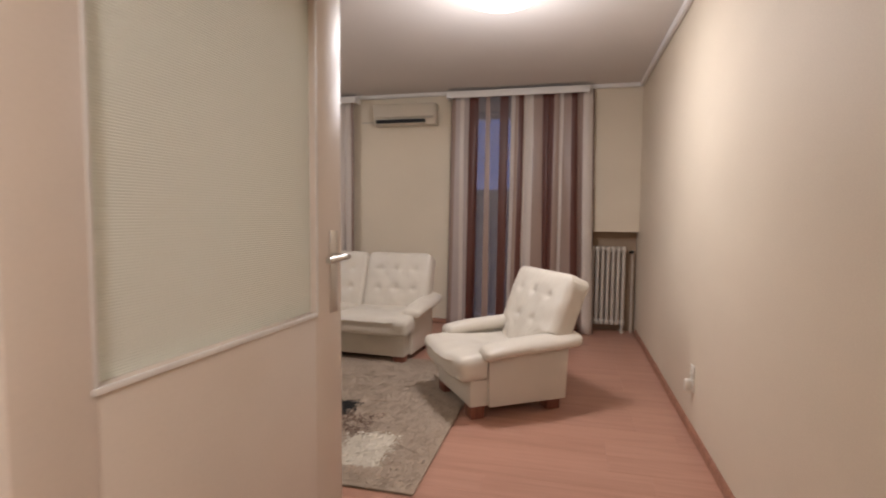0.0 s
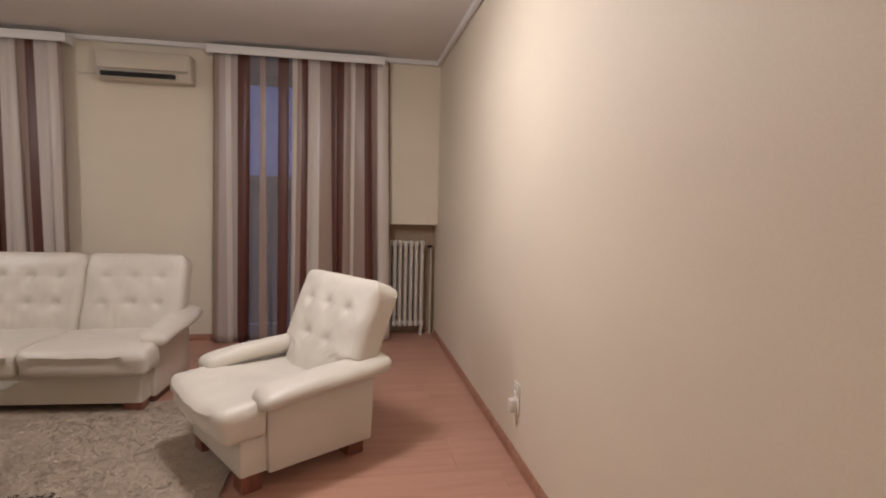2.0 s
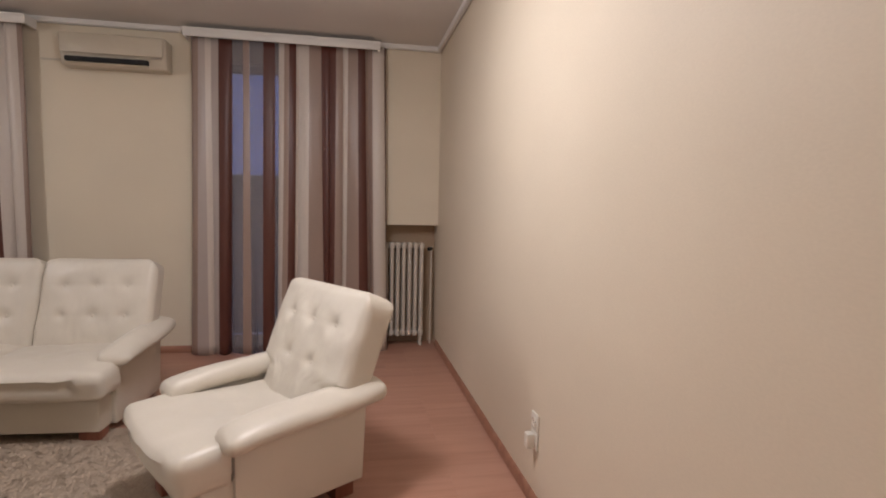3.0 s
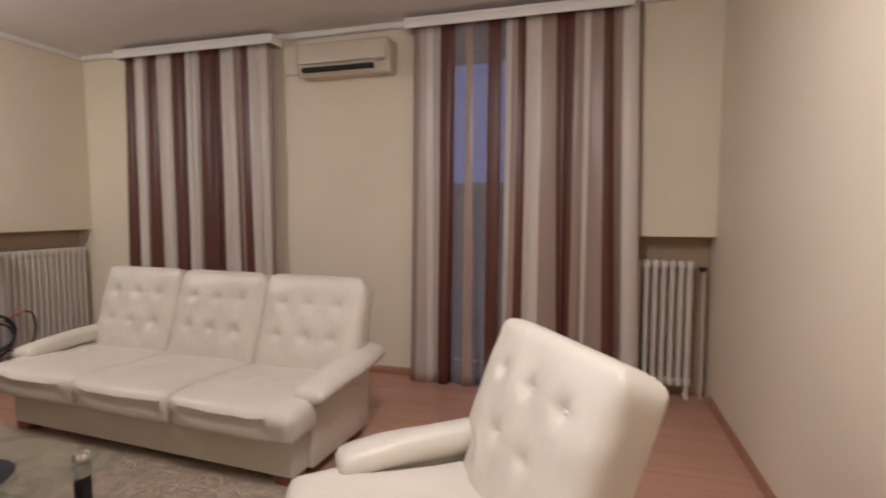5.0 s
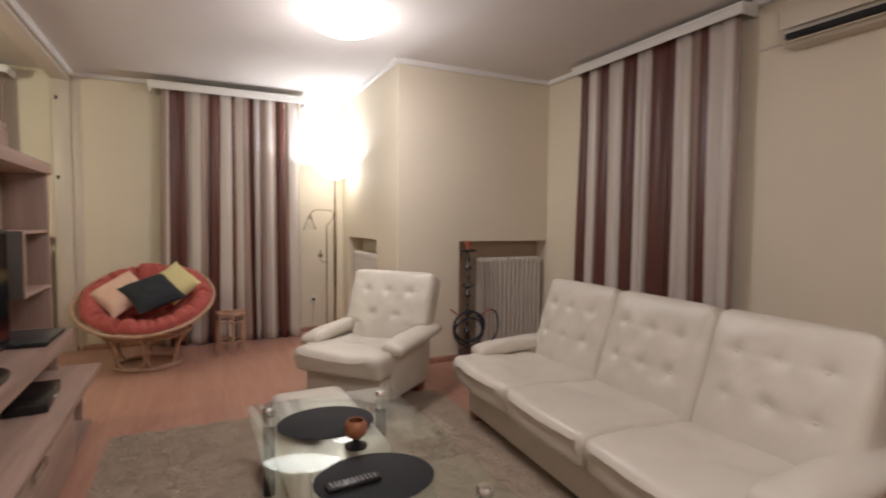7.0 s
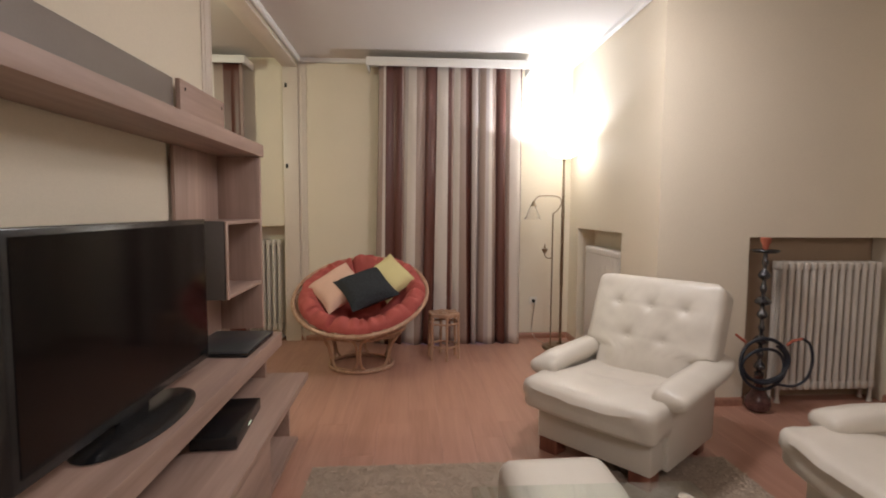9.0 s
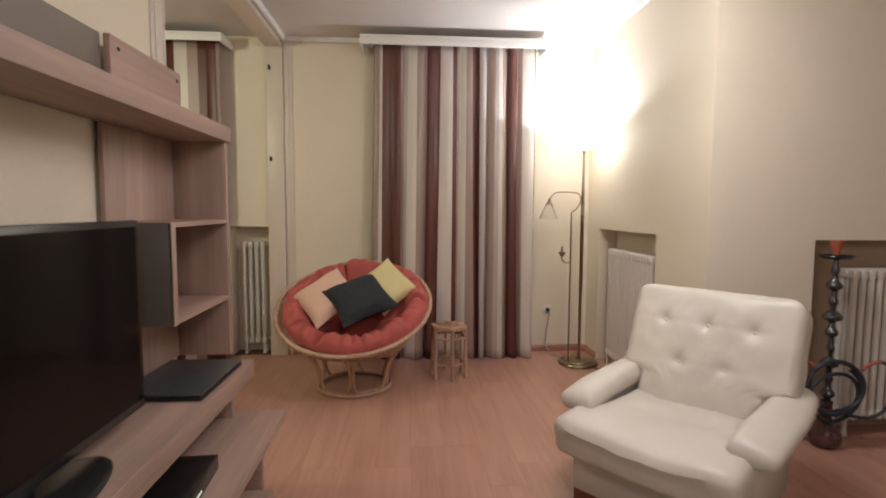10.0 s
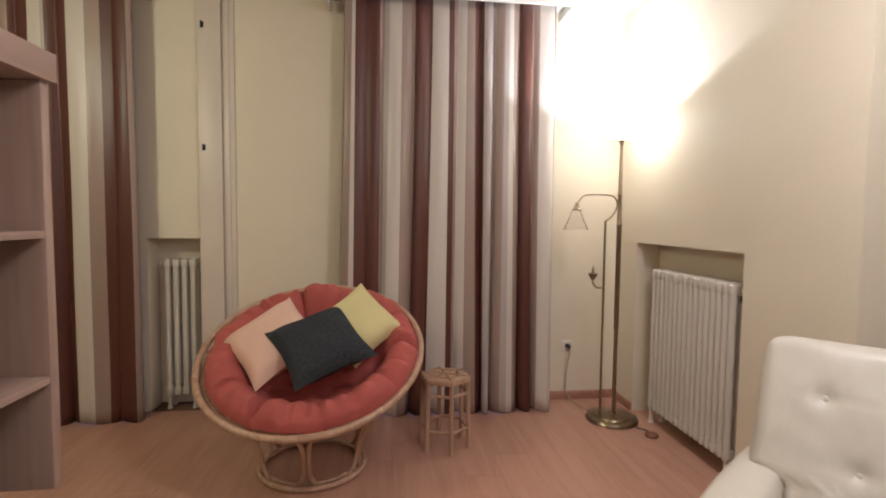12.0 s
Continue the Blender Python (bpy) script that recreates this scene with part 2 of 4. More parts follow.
def lathe(profile, sides=32, centre=(0, 0, 0)):
    """A turned body from (radius, height) pairs."""
    bm = bmesh.new()
    rings = []
    for r, z in profile:
        if r < 1e-5:
            rings.append([bm.verts.new((centre[0], centre[1], centre[2] + z))])
        else:
            rings.append([bm.verts.new((centre[0] + r * math.cos(2 * math.pi * j / sides), centre[1] + r * math.sin(2 * math.pi * j / sides), centre[2] + z)) for j in range(sides)])
    for a, b in zip(rings, rings[1:]):
        for j in range(sides):
            k = (j + 1) % sides
            f = [a[j % len(a)], a[k % len(a)], b[k % len(b)], b[j % len(b)]]
            f = list(dict.fromkeys(f))
            if len(f) > 2:
                bm.faces.new(f)
    bmesh.ops.recalc_face_normals(bm, faces=bm.faces[:])
    return bm


def part(name, bm, mat, parent=None, label="", smooth=True):
    me = bpy.data.meshes.new(name)
    bm.normal_update()
    bm.to_mesh(me)
    bm.free()
    for m in mat if isinstance(mat, list) else [mat]:
        me.materials.append(m)
    if smooth:
        me.shade_smooth()
        me.set_sharp_from_angle(angle=radians(40))
    ob = new(name, me)
    ob.parent = parent
    return tagged(ob, label)


def thing(name, label, category, m=None, group=""):
    ob = new(name)
    if m is not None:
        ob.matrix_basis = m
    return tagged(ob, label, category, group)


def structure(name, bm, mat, label, smooth=True):
    return tagged(part(name, bm, mat, None, label, smooth), kind="structure")


def circle(r, n, z=0.0, cx=0.0, cy=0.0):
    return [(cx + r * math.cos(2 * math.pi * i / n), cy + r * math.sin(2 * math.pi * i / n), z) for i in range(n)]


def smooth_path(points, steps=6):
    """A rounded line through the points."""
    p = [Vector(q) for q in points]
    p = [2 * p[0] - p[1]] + p + [2 * p[-1] - p[-2]]
    out = []
    for i in range(1, len(p) - 2):
        for s in range(steps):
            t = s / steps
            a, b, c, d = p[i - 1], p[i], p[i + 1], p[i + 2]
            out.append(0.5 * ((2 * b) + (c - a) * t + (2 * a - 5 * b + 4 * c - d) * t * t + (3 * b - 3 * c + d - a) * t ** 3))
    out.append(p[-2])
    return out


# ---- the rooms ----
XE, XW, XJ = 0.835, -6.78, -4.83
YN, YJ, YS = 7.30, 5.58, 2.75
T = 0.20
YB = -1.3


def wall(name, spans, label, mat=WALL):
    """One wall from boxes that leave its openings and niches free."""
    return structure(name, merge(*[box(a, b) for a, b in spans]), mat, label, smooth=False)


# north wall: two window doors and a niche beside the east corner
W1, W2 = (-4.05, -2.80), (-1.18, 0.16)
NX0, NZ = 0.31, 1.19
wall("wall_north", [((XJ - T, YN, 0), (W1[0], YN + 0.3, CEIL)), ((W1[0], YN, 2.62), (W1[1], YN + 0.3, CEIL)), ((W1[1], YN, 0), (W2[0], YN + 0.3, CEIL)),
                    ((W2[0], YN, 2.62), (W2[1], YN + 0.3, CEIL)), ((W2[1], YN, 0), (NX0, YN + 0.3, CEIL)), ((NX0, YN, NZ), (XE, YN + 0.3, CEIL)),
                    ((NX0, YN + 0.2, 0), (XE, YN + 0.3, NZ))], "cream papered wall with two window openings and a radiator niche")
wall("wall_east", [((XE, YB, 0), (XE + T, YN + 0.3, CEIL))], "plain cream wall with a faint woven paper", WALL_EAST)
wall("wall_jut_east", [((XJ - T, YJ, NZ), (XJ, YN, CEIL)), ((XJ - T, YJ, 0), (XJ, 6.23, NZ)), ((XJ - T - 0.02, YJ + 0.16, 0), (XJ - T + 0.02, YN, CEIL))], "cream wall with a radiator niche")
wall("wall_jut_south", [((XW, YJ, NZ), (XJ - T, YJ + T, CEIL)), ((-5.44, YJ, 0), (XJ - T, YJ + T, NZ)), ((XW, YJ, 0), (-6.50, YJ + T, NZ)), ((-6.50, YJ + T - 0.03, 0), (-5.44, YJ + T, NZ))], "cream alcove wall with a radiator niche")
W3 = (3.72, 4.86)
W4 = (0.75, 2.1)
wall("wall_west", [((XW - 0.3, YB, 0), (XW, W4[0], CEIL)), ((XW - 0.3, W4[0], 2.6), (XW, W4[1], CEIL)), ((XW - 0.3, W4[1], NZ), (XW, 2.60, CEIL)), ((XW - 0.3, W4[1], 0), (XW, 2.26, NZ)), ((XW - 0.3, 2.26, 0), (XW - 0.18, 2.60, NZ)),
                   ((XW - 0.3, 2.60, 0), (XW, W3[0], CEIL)), ((XW - 0.3, W3[0], 2.6), (XW, W3[1], CEIL)), ((XW - 0.3, W3[1], 0), (XW, YJ + T, CEIL))], "cream wall with two window openings and a niche")
OX0, OX1, OZ = -6.77, -4.50, 2.80
TS = 0.13
wall("wall_south", [((OX1, YS - TS, 0), (-0.80, YS, CEIL)), ((OX0, YS - TS, OZ), (OX1, YS, CEIL)), ((XW, YS - TS, 0), (OX0, YS, CEIL))], "cream wall with a wide opening to the next room")
DX0, DX1, DY0, DY1 = -0.74, 0.42, 1.45, 1.60
wall("wall_entry", [((-0.95, DY1, 0), (-0.80, YS - TS, CEIL)), ((-0.95, DY0, 0), (DX0, DY1, CEIL)), ((DX0, DY0, 2.12), (DX1, DY1, CEIL)), ((DX1, DY0, 0), (XE, DY1, CEIL))], "cream wall round the entrance door")
wall("wall_hall", [((-0.95, YB, 0), (-0.80, DY0, CEIL)), ((XW, YB - 0.15, 0), (XE, YB, CEIL))], "plain cream hall wall")
structure("ceiling", box((XW - 0.3, YB - 0.15, CEIL), (XE + T, YN + 0.3, CEIL + 0.15)), PLASTER, "matt off-white plaster ceiling", False)
structure("floor", box((XW - 0.3, YB - 0.15, -0.12), (XE + T, YN + 0.3, -0.012)), UNDER, "reddish-brown laminate floor on its base", False)

# thin sheets, browner and darker than the walls, added behind two radiators
structure("niche_back_sheet", box((XJ - T + 0.02, 6.232, 0), (XJ - T + 0.026, YN - 0.002, NZ - 0.002)), NICHE, "thin brownish sheet at the back of a radiator niche", False)
structure("niche_back_sheet", box((NX0 + 0.002, YN + 0.194, 0), (XE - 0.002, YN + 0.2, NZ - 0.002)), NICHE, "thin brownish sheet at the back of a radiator niche", False)

# cornice
corn = [box((XJ, YN - 0.05, CEIL - 0.045), (XE, YN, CEIL)), box((XE - 0.045, DY1, CEIL - 0.045), (XE, YN - 0.05, CEIL)), box((XJ, YJ - 0.04, CEIL - 0.045), (XJ + 0.045, YN - 0.05, CEIL)),
        box((XW + 0.045, YJ - 0.045, CEIL - 0.045), (XJ, YJ, CEIL)), box((XW, YS, CEIL - 0.045), (XW + 0.045, YJ, CEIL)), box((XW + 0.045, YS, CEIL - 0.045), (-0.8, YS + 0.045, CEIL))]
for b in corn:
    bmesh.ops.bevel(b, geom=[e for e in b.edges if all(v.co.z < CEIL - 0.02 for v in e.verts)], offset=0.018, segments=3, profile=0.4, affect="EDGES")
structure("trim", merge(*corn), TRIM, "white plaster cornice under the ceiling")


def skirting(a, b, normal):
    """A low moulded skirting board on a wall from a to b."""
    a, b, nn = Vector((*a, 0)), Vector((*b, 0)), Vector((*normal, 0))
    bm = bmesh.new()
    prof = [(0, 0), (0.016, 0), (0.016, 0.035), (0.011, 0.05), (0.005, 0.058), (0, 0.06)]
    ra = [bm.verts.new(a + nn * d + Vector((0, 0, z))) for d, z in prof]
    rb = [bm.verts.new(b + nn * d + Vector((0, 0, z))) for d, z in prof]
    for i in range(len(prof)):
        j = (i + 1) % len(prof)
        bm.faces.new((ra[i], ra[j], rb[j], rb[i]))
    bm.faces.new(ra)
    bm.faces.new(rb[::-1])
    bmesh.ops.recalc_face_normals(bm, faces=bm.faces[:])
    return bm


structure("baseboard", merge(skirting((XE, DY1), (XE, YN), (-1, 0)), skirting((XJ, YN), (W1[0], YN), (0, -1)), skirting((W1[1], YN), (W2[0], YN), (0, -1)), skirting((W2[1], YN), (NX0, YN), (0, -1)),
                             skirting((XJ, YJ), (XJ, 6.23), (1, 0)), skirting((-5.44, YJ), (XJ, YJ), (0, -1)), skirting((XW, YJ), (-6.5, YJ), (0, -1)),
                             skirting((XW, YS), (XW, W3[0]), (1, 0)), skirting((XW, W3[1]), (XW, YJ), (1, 0)), skirting((-4.38, YS), (-0.8, YS), (0, 1))), SKIRT, "reddish wooden skirting board")

# architrave of the wide opening
arch = []
for s, x in ((1, OX1), (-1, OX0)):
    if s > 0:
        arch += [box((x, YS, 0), (x + 0.11, YS + 0.008, OZ + 0.06), 0.002), box((x + 0.02, YS + 0.008, 0), (x + 0.08, YS + 0.013, OZ + 0.06), 0.002)]
    else:
        arch += [box((XW, YS + 0.010, 0), (XW + 0.010, YS + 0.090, OZ + 0.06), 0.002), box((XW + 0.010, YS + 0.028, 0), (XW + 0.016, YS + 0.060, OZ + 0.06), 0.002)]
    arch += [box((x - 0.02 if s > 0 else x, YS - TS - 0.01, 0), (x if s > 0 else x + 0.02, YS + 0.010, OZ), 0.003)]
arch += [box((OX0 + 0.02, YS - TS - 0.01, OZ - 0.02), (OX1 - 0.02, YS + 0.012, OZ), 0.003)]
structure("opening_trim", merge(*arch), DOOR_PAINT, "white painted wooden lining round a wide opening")
for z in (1.80, 2.60):
    tagged(part("hinge", merge(tube([(OX0 + 0.026, YS - TS + 0.02, z - 0.022), (OX0 + 0.026, YS - TS + 0.02, z + 0.022)], 0.006), box((OX0 + 0.02, YS - TS + 0.013, z - 0.018), (OX0 + 0.023, YS - TS + 0.035, z + 0.018))), BLACK, None, "small dark hinge on the white door lining"), category="hinge")


def window(name, x0, x1, z1, m):
    """A two-leaf window door in an opening, in its own frame: x along the wall, y outwards."""
    w = tagged(new(name), "white framed window behind the curtain", "window", kind="structure")
    w.matrix_basis = m
    f = 0.06
    part("window_frame", merge(box((x0, 0.12, 0), (x0 + f, 0.2, z1)), box((x1 - f, 0.12, 0), (x1, 0.2, z1)), box((x0 + f, 0.12, z1 - f), (x1 - f, 0.2, z1)), box((x0 + f, 0.12, 0), (x1 - f, 0.2, 0.12)),
                               box(((x0 + x1) / 2 - 0.05, 0.12, 0.12), ((x0 + x1) / 2 + 0.05, 0.2, z1 - f))), TRIM, w, "white wooden window frame")
    for a, b in ((x0 + f, (x0 + x1) / 2 - 0.05), ((x0 + x1) / 2 + 0.05, x1 - f)):
        p = part("pane", box((a, 0.155, 0.12), (b, 0.161, z1 - f)), PANE, w)
        p.visible_shadow = False
    return w


window("window_1", *W1, 2.62, pose(0, YN, 0))
window("window_2", *W2, 2.62, pose(0, YN, 0))
window("window_3", *W3, 2.6, pose(XW, 0, 0, 0, 0, 90))
window("window_4", *W4, 2.6, pose(XW, 0, 0, 0, 0, 90))

STRIPES = {"w": 0, "t": 1, "b": 2, "g": 3, "s": 4}


def curtain(name, width, height, pattern, label, m, seed=0, depth=0.088, folds=0.135):
    """A hanging cloth with pleats, in vertical stripes. Pattern: pairs of a stripe's kind and its share of the width. x along the wall, y to the wall."""
    rng = random.Random(seed)
    total = sum(s for _, s in pattern)
    cols = int(width / 0.009)
    # uneven pleats: where each ends, how deep it is and how far it wanders sideways on its way down
    ends = [0.0]
    while ends[-1] < width:
        ends.append(ends[-1] + rng.uniform(0.45, 1.65) * folds)
    ends = [e * width / ends[-1] for e in ends]
    deep = [depth * rng.uniform(0.2, 1.15) for _ in ends]
    wander = [rng.uniform(-0.035, 0.035) for _ in ends]
    join = [rng.uniform(0.2, 1.0) for _ in ends]
    bm = bmesh.new()
    rows = 30
    vs = []
    fold = 0
    where = []
    for i in range(cols + 1):
        x = width * i / cols
        while fold < len(ends) - 2 and x > ends[fold + 1]:
            fold += 1
        where.append((x, fold, (x - ends[fold]) / (ends[fold + 1] - ends[fold])))
    for j in range(rows + 1):
        z = height * j / rows
        k = 1 - z / height
        line = []
        for x, i, f in where:
            e = f * f * (3 - 2 * f)
            n = min(i + 1, len(ends) - 1)
            amp = (deep[i] * (1 - e) + deep[n] * e) * (0.32 + 0.50 * k + 0.30 * join[i] * k * k)
            lean = wander[i] * (1 - e) + wander[n] * e
            y = amp * (0.5 - 1.25 * abs(math.sin(math.pi * f)) ** 0.85) + 0.012 * noise.noise(Vector((x * 7, k * 2.2, seed))) + 0.006 * k * noise.noise(Vector((x * 26, k * 3, seed)))
            xx = x + lean * k ** 1.5 - 0.016 * (0.3 + 0.7 * k) * math.sin(2 * math.pi * f) + (x / width - 0.5) * 0.05 * k
            line.append(bm.verts.new((xx, y, z + (0.010 * math.sin(6.28 * f) * (1 - z / 0.2) if z < 0.2 else 0))))
        vs.append(line)
    edges = []
    acc = 0
    for kind, share in pattern:
        acc += share / total
        edges.append((acc, STRIPES[kind]))
    for i in range(cols):
        u = (i + 0.5) / cols
        slot = next((s for e, s in edges if u <= e), 0)
        for j in range(rows):
            f = bm.faces.new((vs[j][i], vs[j][i + 1], vs[j + 1][i + 1], vs[j + 1][i]))
            f.material_index = slot
    me = bpy.data.meshes.new(name)
    bm.to_mesh(me)
    bm.free()
    for c in (CLOTH_WHITE, CLOTH_TAUPE, CLOTH_BROWN, CLOTH_GREY, SHEER):
        me.materials.append(c)
    me.shade_smooth()
    ob = new(name, me)
    ob.matrix_basis = m
    sol = ob.modifiers.new("cloth", "SOLIDIFY")
    sol.thickness = 0.002
    return tagged(ob, label, "curtain", "striped curtains")


def make_sheer():
    m = bpy.data.materials.new("sheer_stripe")
    m.use_nodes = True
    n, l = m.node_tree.nodes, m.node_tree.links
    b = n["Principled BSDF"]
    b.inputs["Base Color"].default_value = (0.34, 0.32, 0.33, 1)
    b.inputs["Roughness"].default_value = 0.5
    tr, mx = n.new("ShaderNodeBsdfTransparent"), n.new("ShaderNodeMixShader")
    tr.inputs[0].default_value = (0.8, 0.8, 0.85, 1)
    mx.inputs[0].default_value = 0.42
    l.new(tr.outputs[0], mx.inputs[1])
    l.new(b.outputs[0], mx.inputs[2])
    l.new(mx.outputs[0], n["Material Output"].inputs[0])
    return m


SHEER = make_sheer()
P_N2 = [("t", 13), ("g", 8), ("w", 12), ("g", 6), ("g", 6), ("b", 22), ("s", 18), ("t", 8), ("s", 25), ("b", 18), ("s", 8), ("w", 10), ("t", 8), ("b", 10), ("w", 24), ("t", 20), ("b", 26), ("t", 11), ("w", 11), ("t", 15), ("b", 14), ("t", 14), ("w", 20), ("b", 3)]
P_N1 = [("b", 10), ("w", 12), ("t", 5), ("b", 9), ("w", 15), ("b", 19), ("w", 13), ("b", 23), ("w", 13), ("t", 9), ("b", 6), ("w", 18), ("t", 4)]
P_W = [("t", 15), ("w", 5), ("b", 40), ("t", 10), ("g", 8), ("w", 20), ("t", 22), ("b", 32), ("w", 26), ("b", 10), ("t", 8), ("w", 15), ("t", 12), ("b", 20), ("g", 20), ("t", 14), ("g", 8), ("w", 8), ("t", 10), ("b", 25), ("t", 14), ("w", 26), ("b", 5)]
P_A = [("t", 40), ("w", 50), ("b", 54), ("t", 30), ("w", 36), ("g", 40), ("t", 38), ("b", 38), ("w", 18), ("g", 8), ("b", 40), ("w", 32), ("t", 26), ("b", 48), ("t", 11)]
curtain("curtain", 1.56, 2.80, P_N1, "long satin curtain with brown, taupe and white stripes behind the sofa", pose(-4.20, YN - 0.115, 0.006), 3)
curtain("curtain", 1.66, 2.80, P_N2, "satin curtain with brown, white and sheer stripes before a dusky window", pose(-1.36, YN - 0.115, 0.006), 5)
curtain("curtain", 1.42, 2.79, P_W, "long satin curtain with brown and white stripes behind the papasan chair", pose(XW + 0.20, 3.58, 0.006, 0, 0, 90), 7, folds=0.19)
curtain("curtain", 1.62, 2.77, P_A, "long satin striped curtain seen through the opening", pose(XW + 0.17, 0.65, 0.006, 0, 0, 90), 9, folds=0.22)


def pelmet(x0, x1, y0, y1, z0, z1, label, west=False):
    """A hollow box of thin boards, open below; its front is the side away from the wall."""
    b = 0.018
    front = box((x1 - b, y0, z0), (x1, y1, z1), 0.004) if west else box((x0, y0, z0), (x1, y0 + b, z1), 0.004)
    if west:
        ends = [box((x0, y0, z0), (x1 - b, y0 + b, z1), 0.002), box((x0, y1 - b, z0), (x1 - b, y1, z1), 0.002)]
    else:
        ends = [box((x0, y0 + b, z0), (x0 + b, y1, z1), 0.002), box((x1 - b, y0 + b, z0), (x1, y1, z1), 0.002)]
    top = box((x0 + (0 if west else b), y0 + b, z1 - 0.014), (x1 - b, y1 - (b if west else 0), z1 - 0.004))
    lip = box((x1, y0, z1 - 0.022), (x1 + 0.008, y1, z1 - 0.002), 0.003) if west else box((x0, y0 - 0.008, z1 - 0.022), (x1, y0, z1 - 0.002), 0.003)
    return tagged(part("pelmet", merge(front, *ends, top, lip), TRIM, None, label), category="pelmet", group="curtain pelmets")


pelmet(-4.22, -2.56, YN - 0.21, YN - 0.05, 2.755, 2.83, "white wooden pelmet over a striped curtain")
pelmet(-1.40, 0.245, YN - 0.21, YN - 0.05, 2.755, 2.83, "white wooden pelmet over a striped curtain")
pelmet(XW + 0.045, XW + 0.36, 3.47, 5.075, 2.725, 2.805, "deep white wooden pelmet over a striped curtain", True)
pelmet(XW + 0.01, XW + 0.30, 0.5, 2.33, 2.735, 2.805, "white wooden pelmet in the next room", True)

# ---- entrance door ----


def entrance_door():
    """A half-glazed leaf, hinged at its local origin; the leaf runs along +y, its room face towards +x."""
    w, h, t = 0.925, 2.06, 0.042
    d = thing("door_1", "open cream painted door with a tall ribbed glass pane and a metal handle", "door", pose(-0.715, 1.59, 0.012, 0, 0, -3.0))
    d["kind"] = "structure"
    g0, g1, gz0, gz1 = 0.130, w - 0.145, 1.085, 1.93
    leaf = merge(box((0, 0, 0), (t, g0, h), 0.003), box((0, g1, 0), (t, w, h), 0.003), box((0.0, g0, 0), (t, g1, gz0), 0.002), box((0.0, g0, gz1), (t, g1, h), 0.002))
    part("door_leaf", leaf, DOOR_PAINT, d)
    bead = merge(box((t, g0 - 0.012, gz0 - 0.012), (t + 0.006, g1, gz0), 0.002), box((t, g0 - 0.012, gz1), (t + 0.009, g1 + 0.012, gz1 + 0.014), 0.003),
                 box((t, g0 - 0.008, gz0), (t + 0.002, g0, gz1), 0.0008), box((t, g1, gz0), (t + 0.002, g1 + 0.008, gz1), 0.0008))
    part("glazing_bead", bead, TRIM, d)
    part("pane", box((0.017, g0, gz0), (0.023, g1, gz1)), RIBBED, d, "greenish ribbed glass pane")
    for s, x in ((1, t), (-1, 0)):
        hd = part("door_handle", merge(box((x if s > 0 else x - 0.005, w - 0.072, 1.07), (x + 0.005 if s > 0 else x, w - 0.030, 1.31), 0.002),
                                       tube([(x, w - 0.05, 1.235), (x + s * 0.045, w - 0.05, 1.235)], 0.009), tube(smooth_path([(x + s * 0.045, w - 0.045, 1.235), (x + s * 0.052, w - 0.075, 1.236), (x + s * 0.05, w - 0.165, 1.232)]), 0.0095)), METAL, d, "brushed metal lever handle on a long plate")
    part("lock_plate", box((0.010, w, 1.03), (0.032, w + 0.002, 1.23)), METAL, d, "metal lock plate")
    return d


entrance_door()
structure("door_frame", merge(box((DX0, DY0 - 0.01, 0), (DX0 + 0.024, DY1 + 0.012, 2.12)), box((DX1 - 0.024, DY0 - 0.01, 0), (DX1, DY1 + 0.012, 2.12)), box((DX0 + 0.024, DY0 - 0.01, 2.09), (DX1 - 0.024, DY1 + 0.012, 2.12))), TRIM, "cream painted wooden door frame", False)

# ---- white leather suite ----


def back_buttons(w, single):
    """Upper row of three; below it two between them on an armchair, three on a sofa."""
    low = (-w * 0.14, w * 0.14) if single else (-w * 0.27, 0, w * 0.27)
    return [(x, 0.135) for x in (-w * 0.27, 0, w * 0.27)] + [(x, -0.065) for x in low]


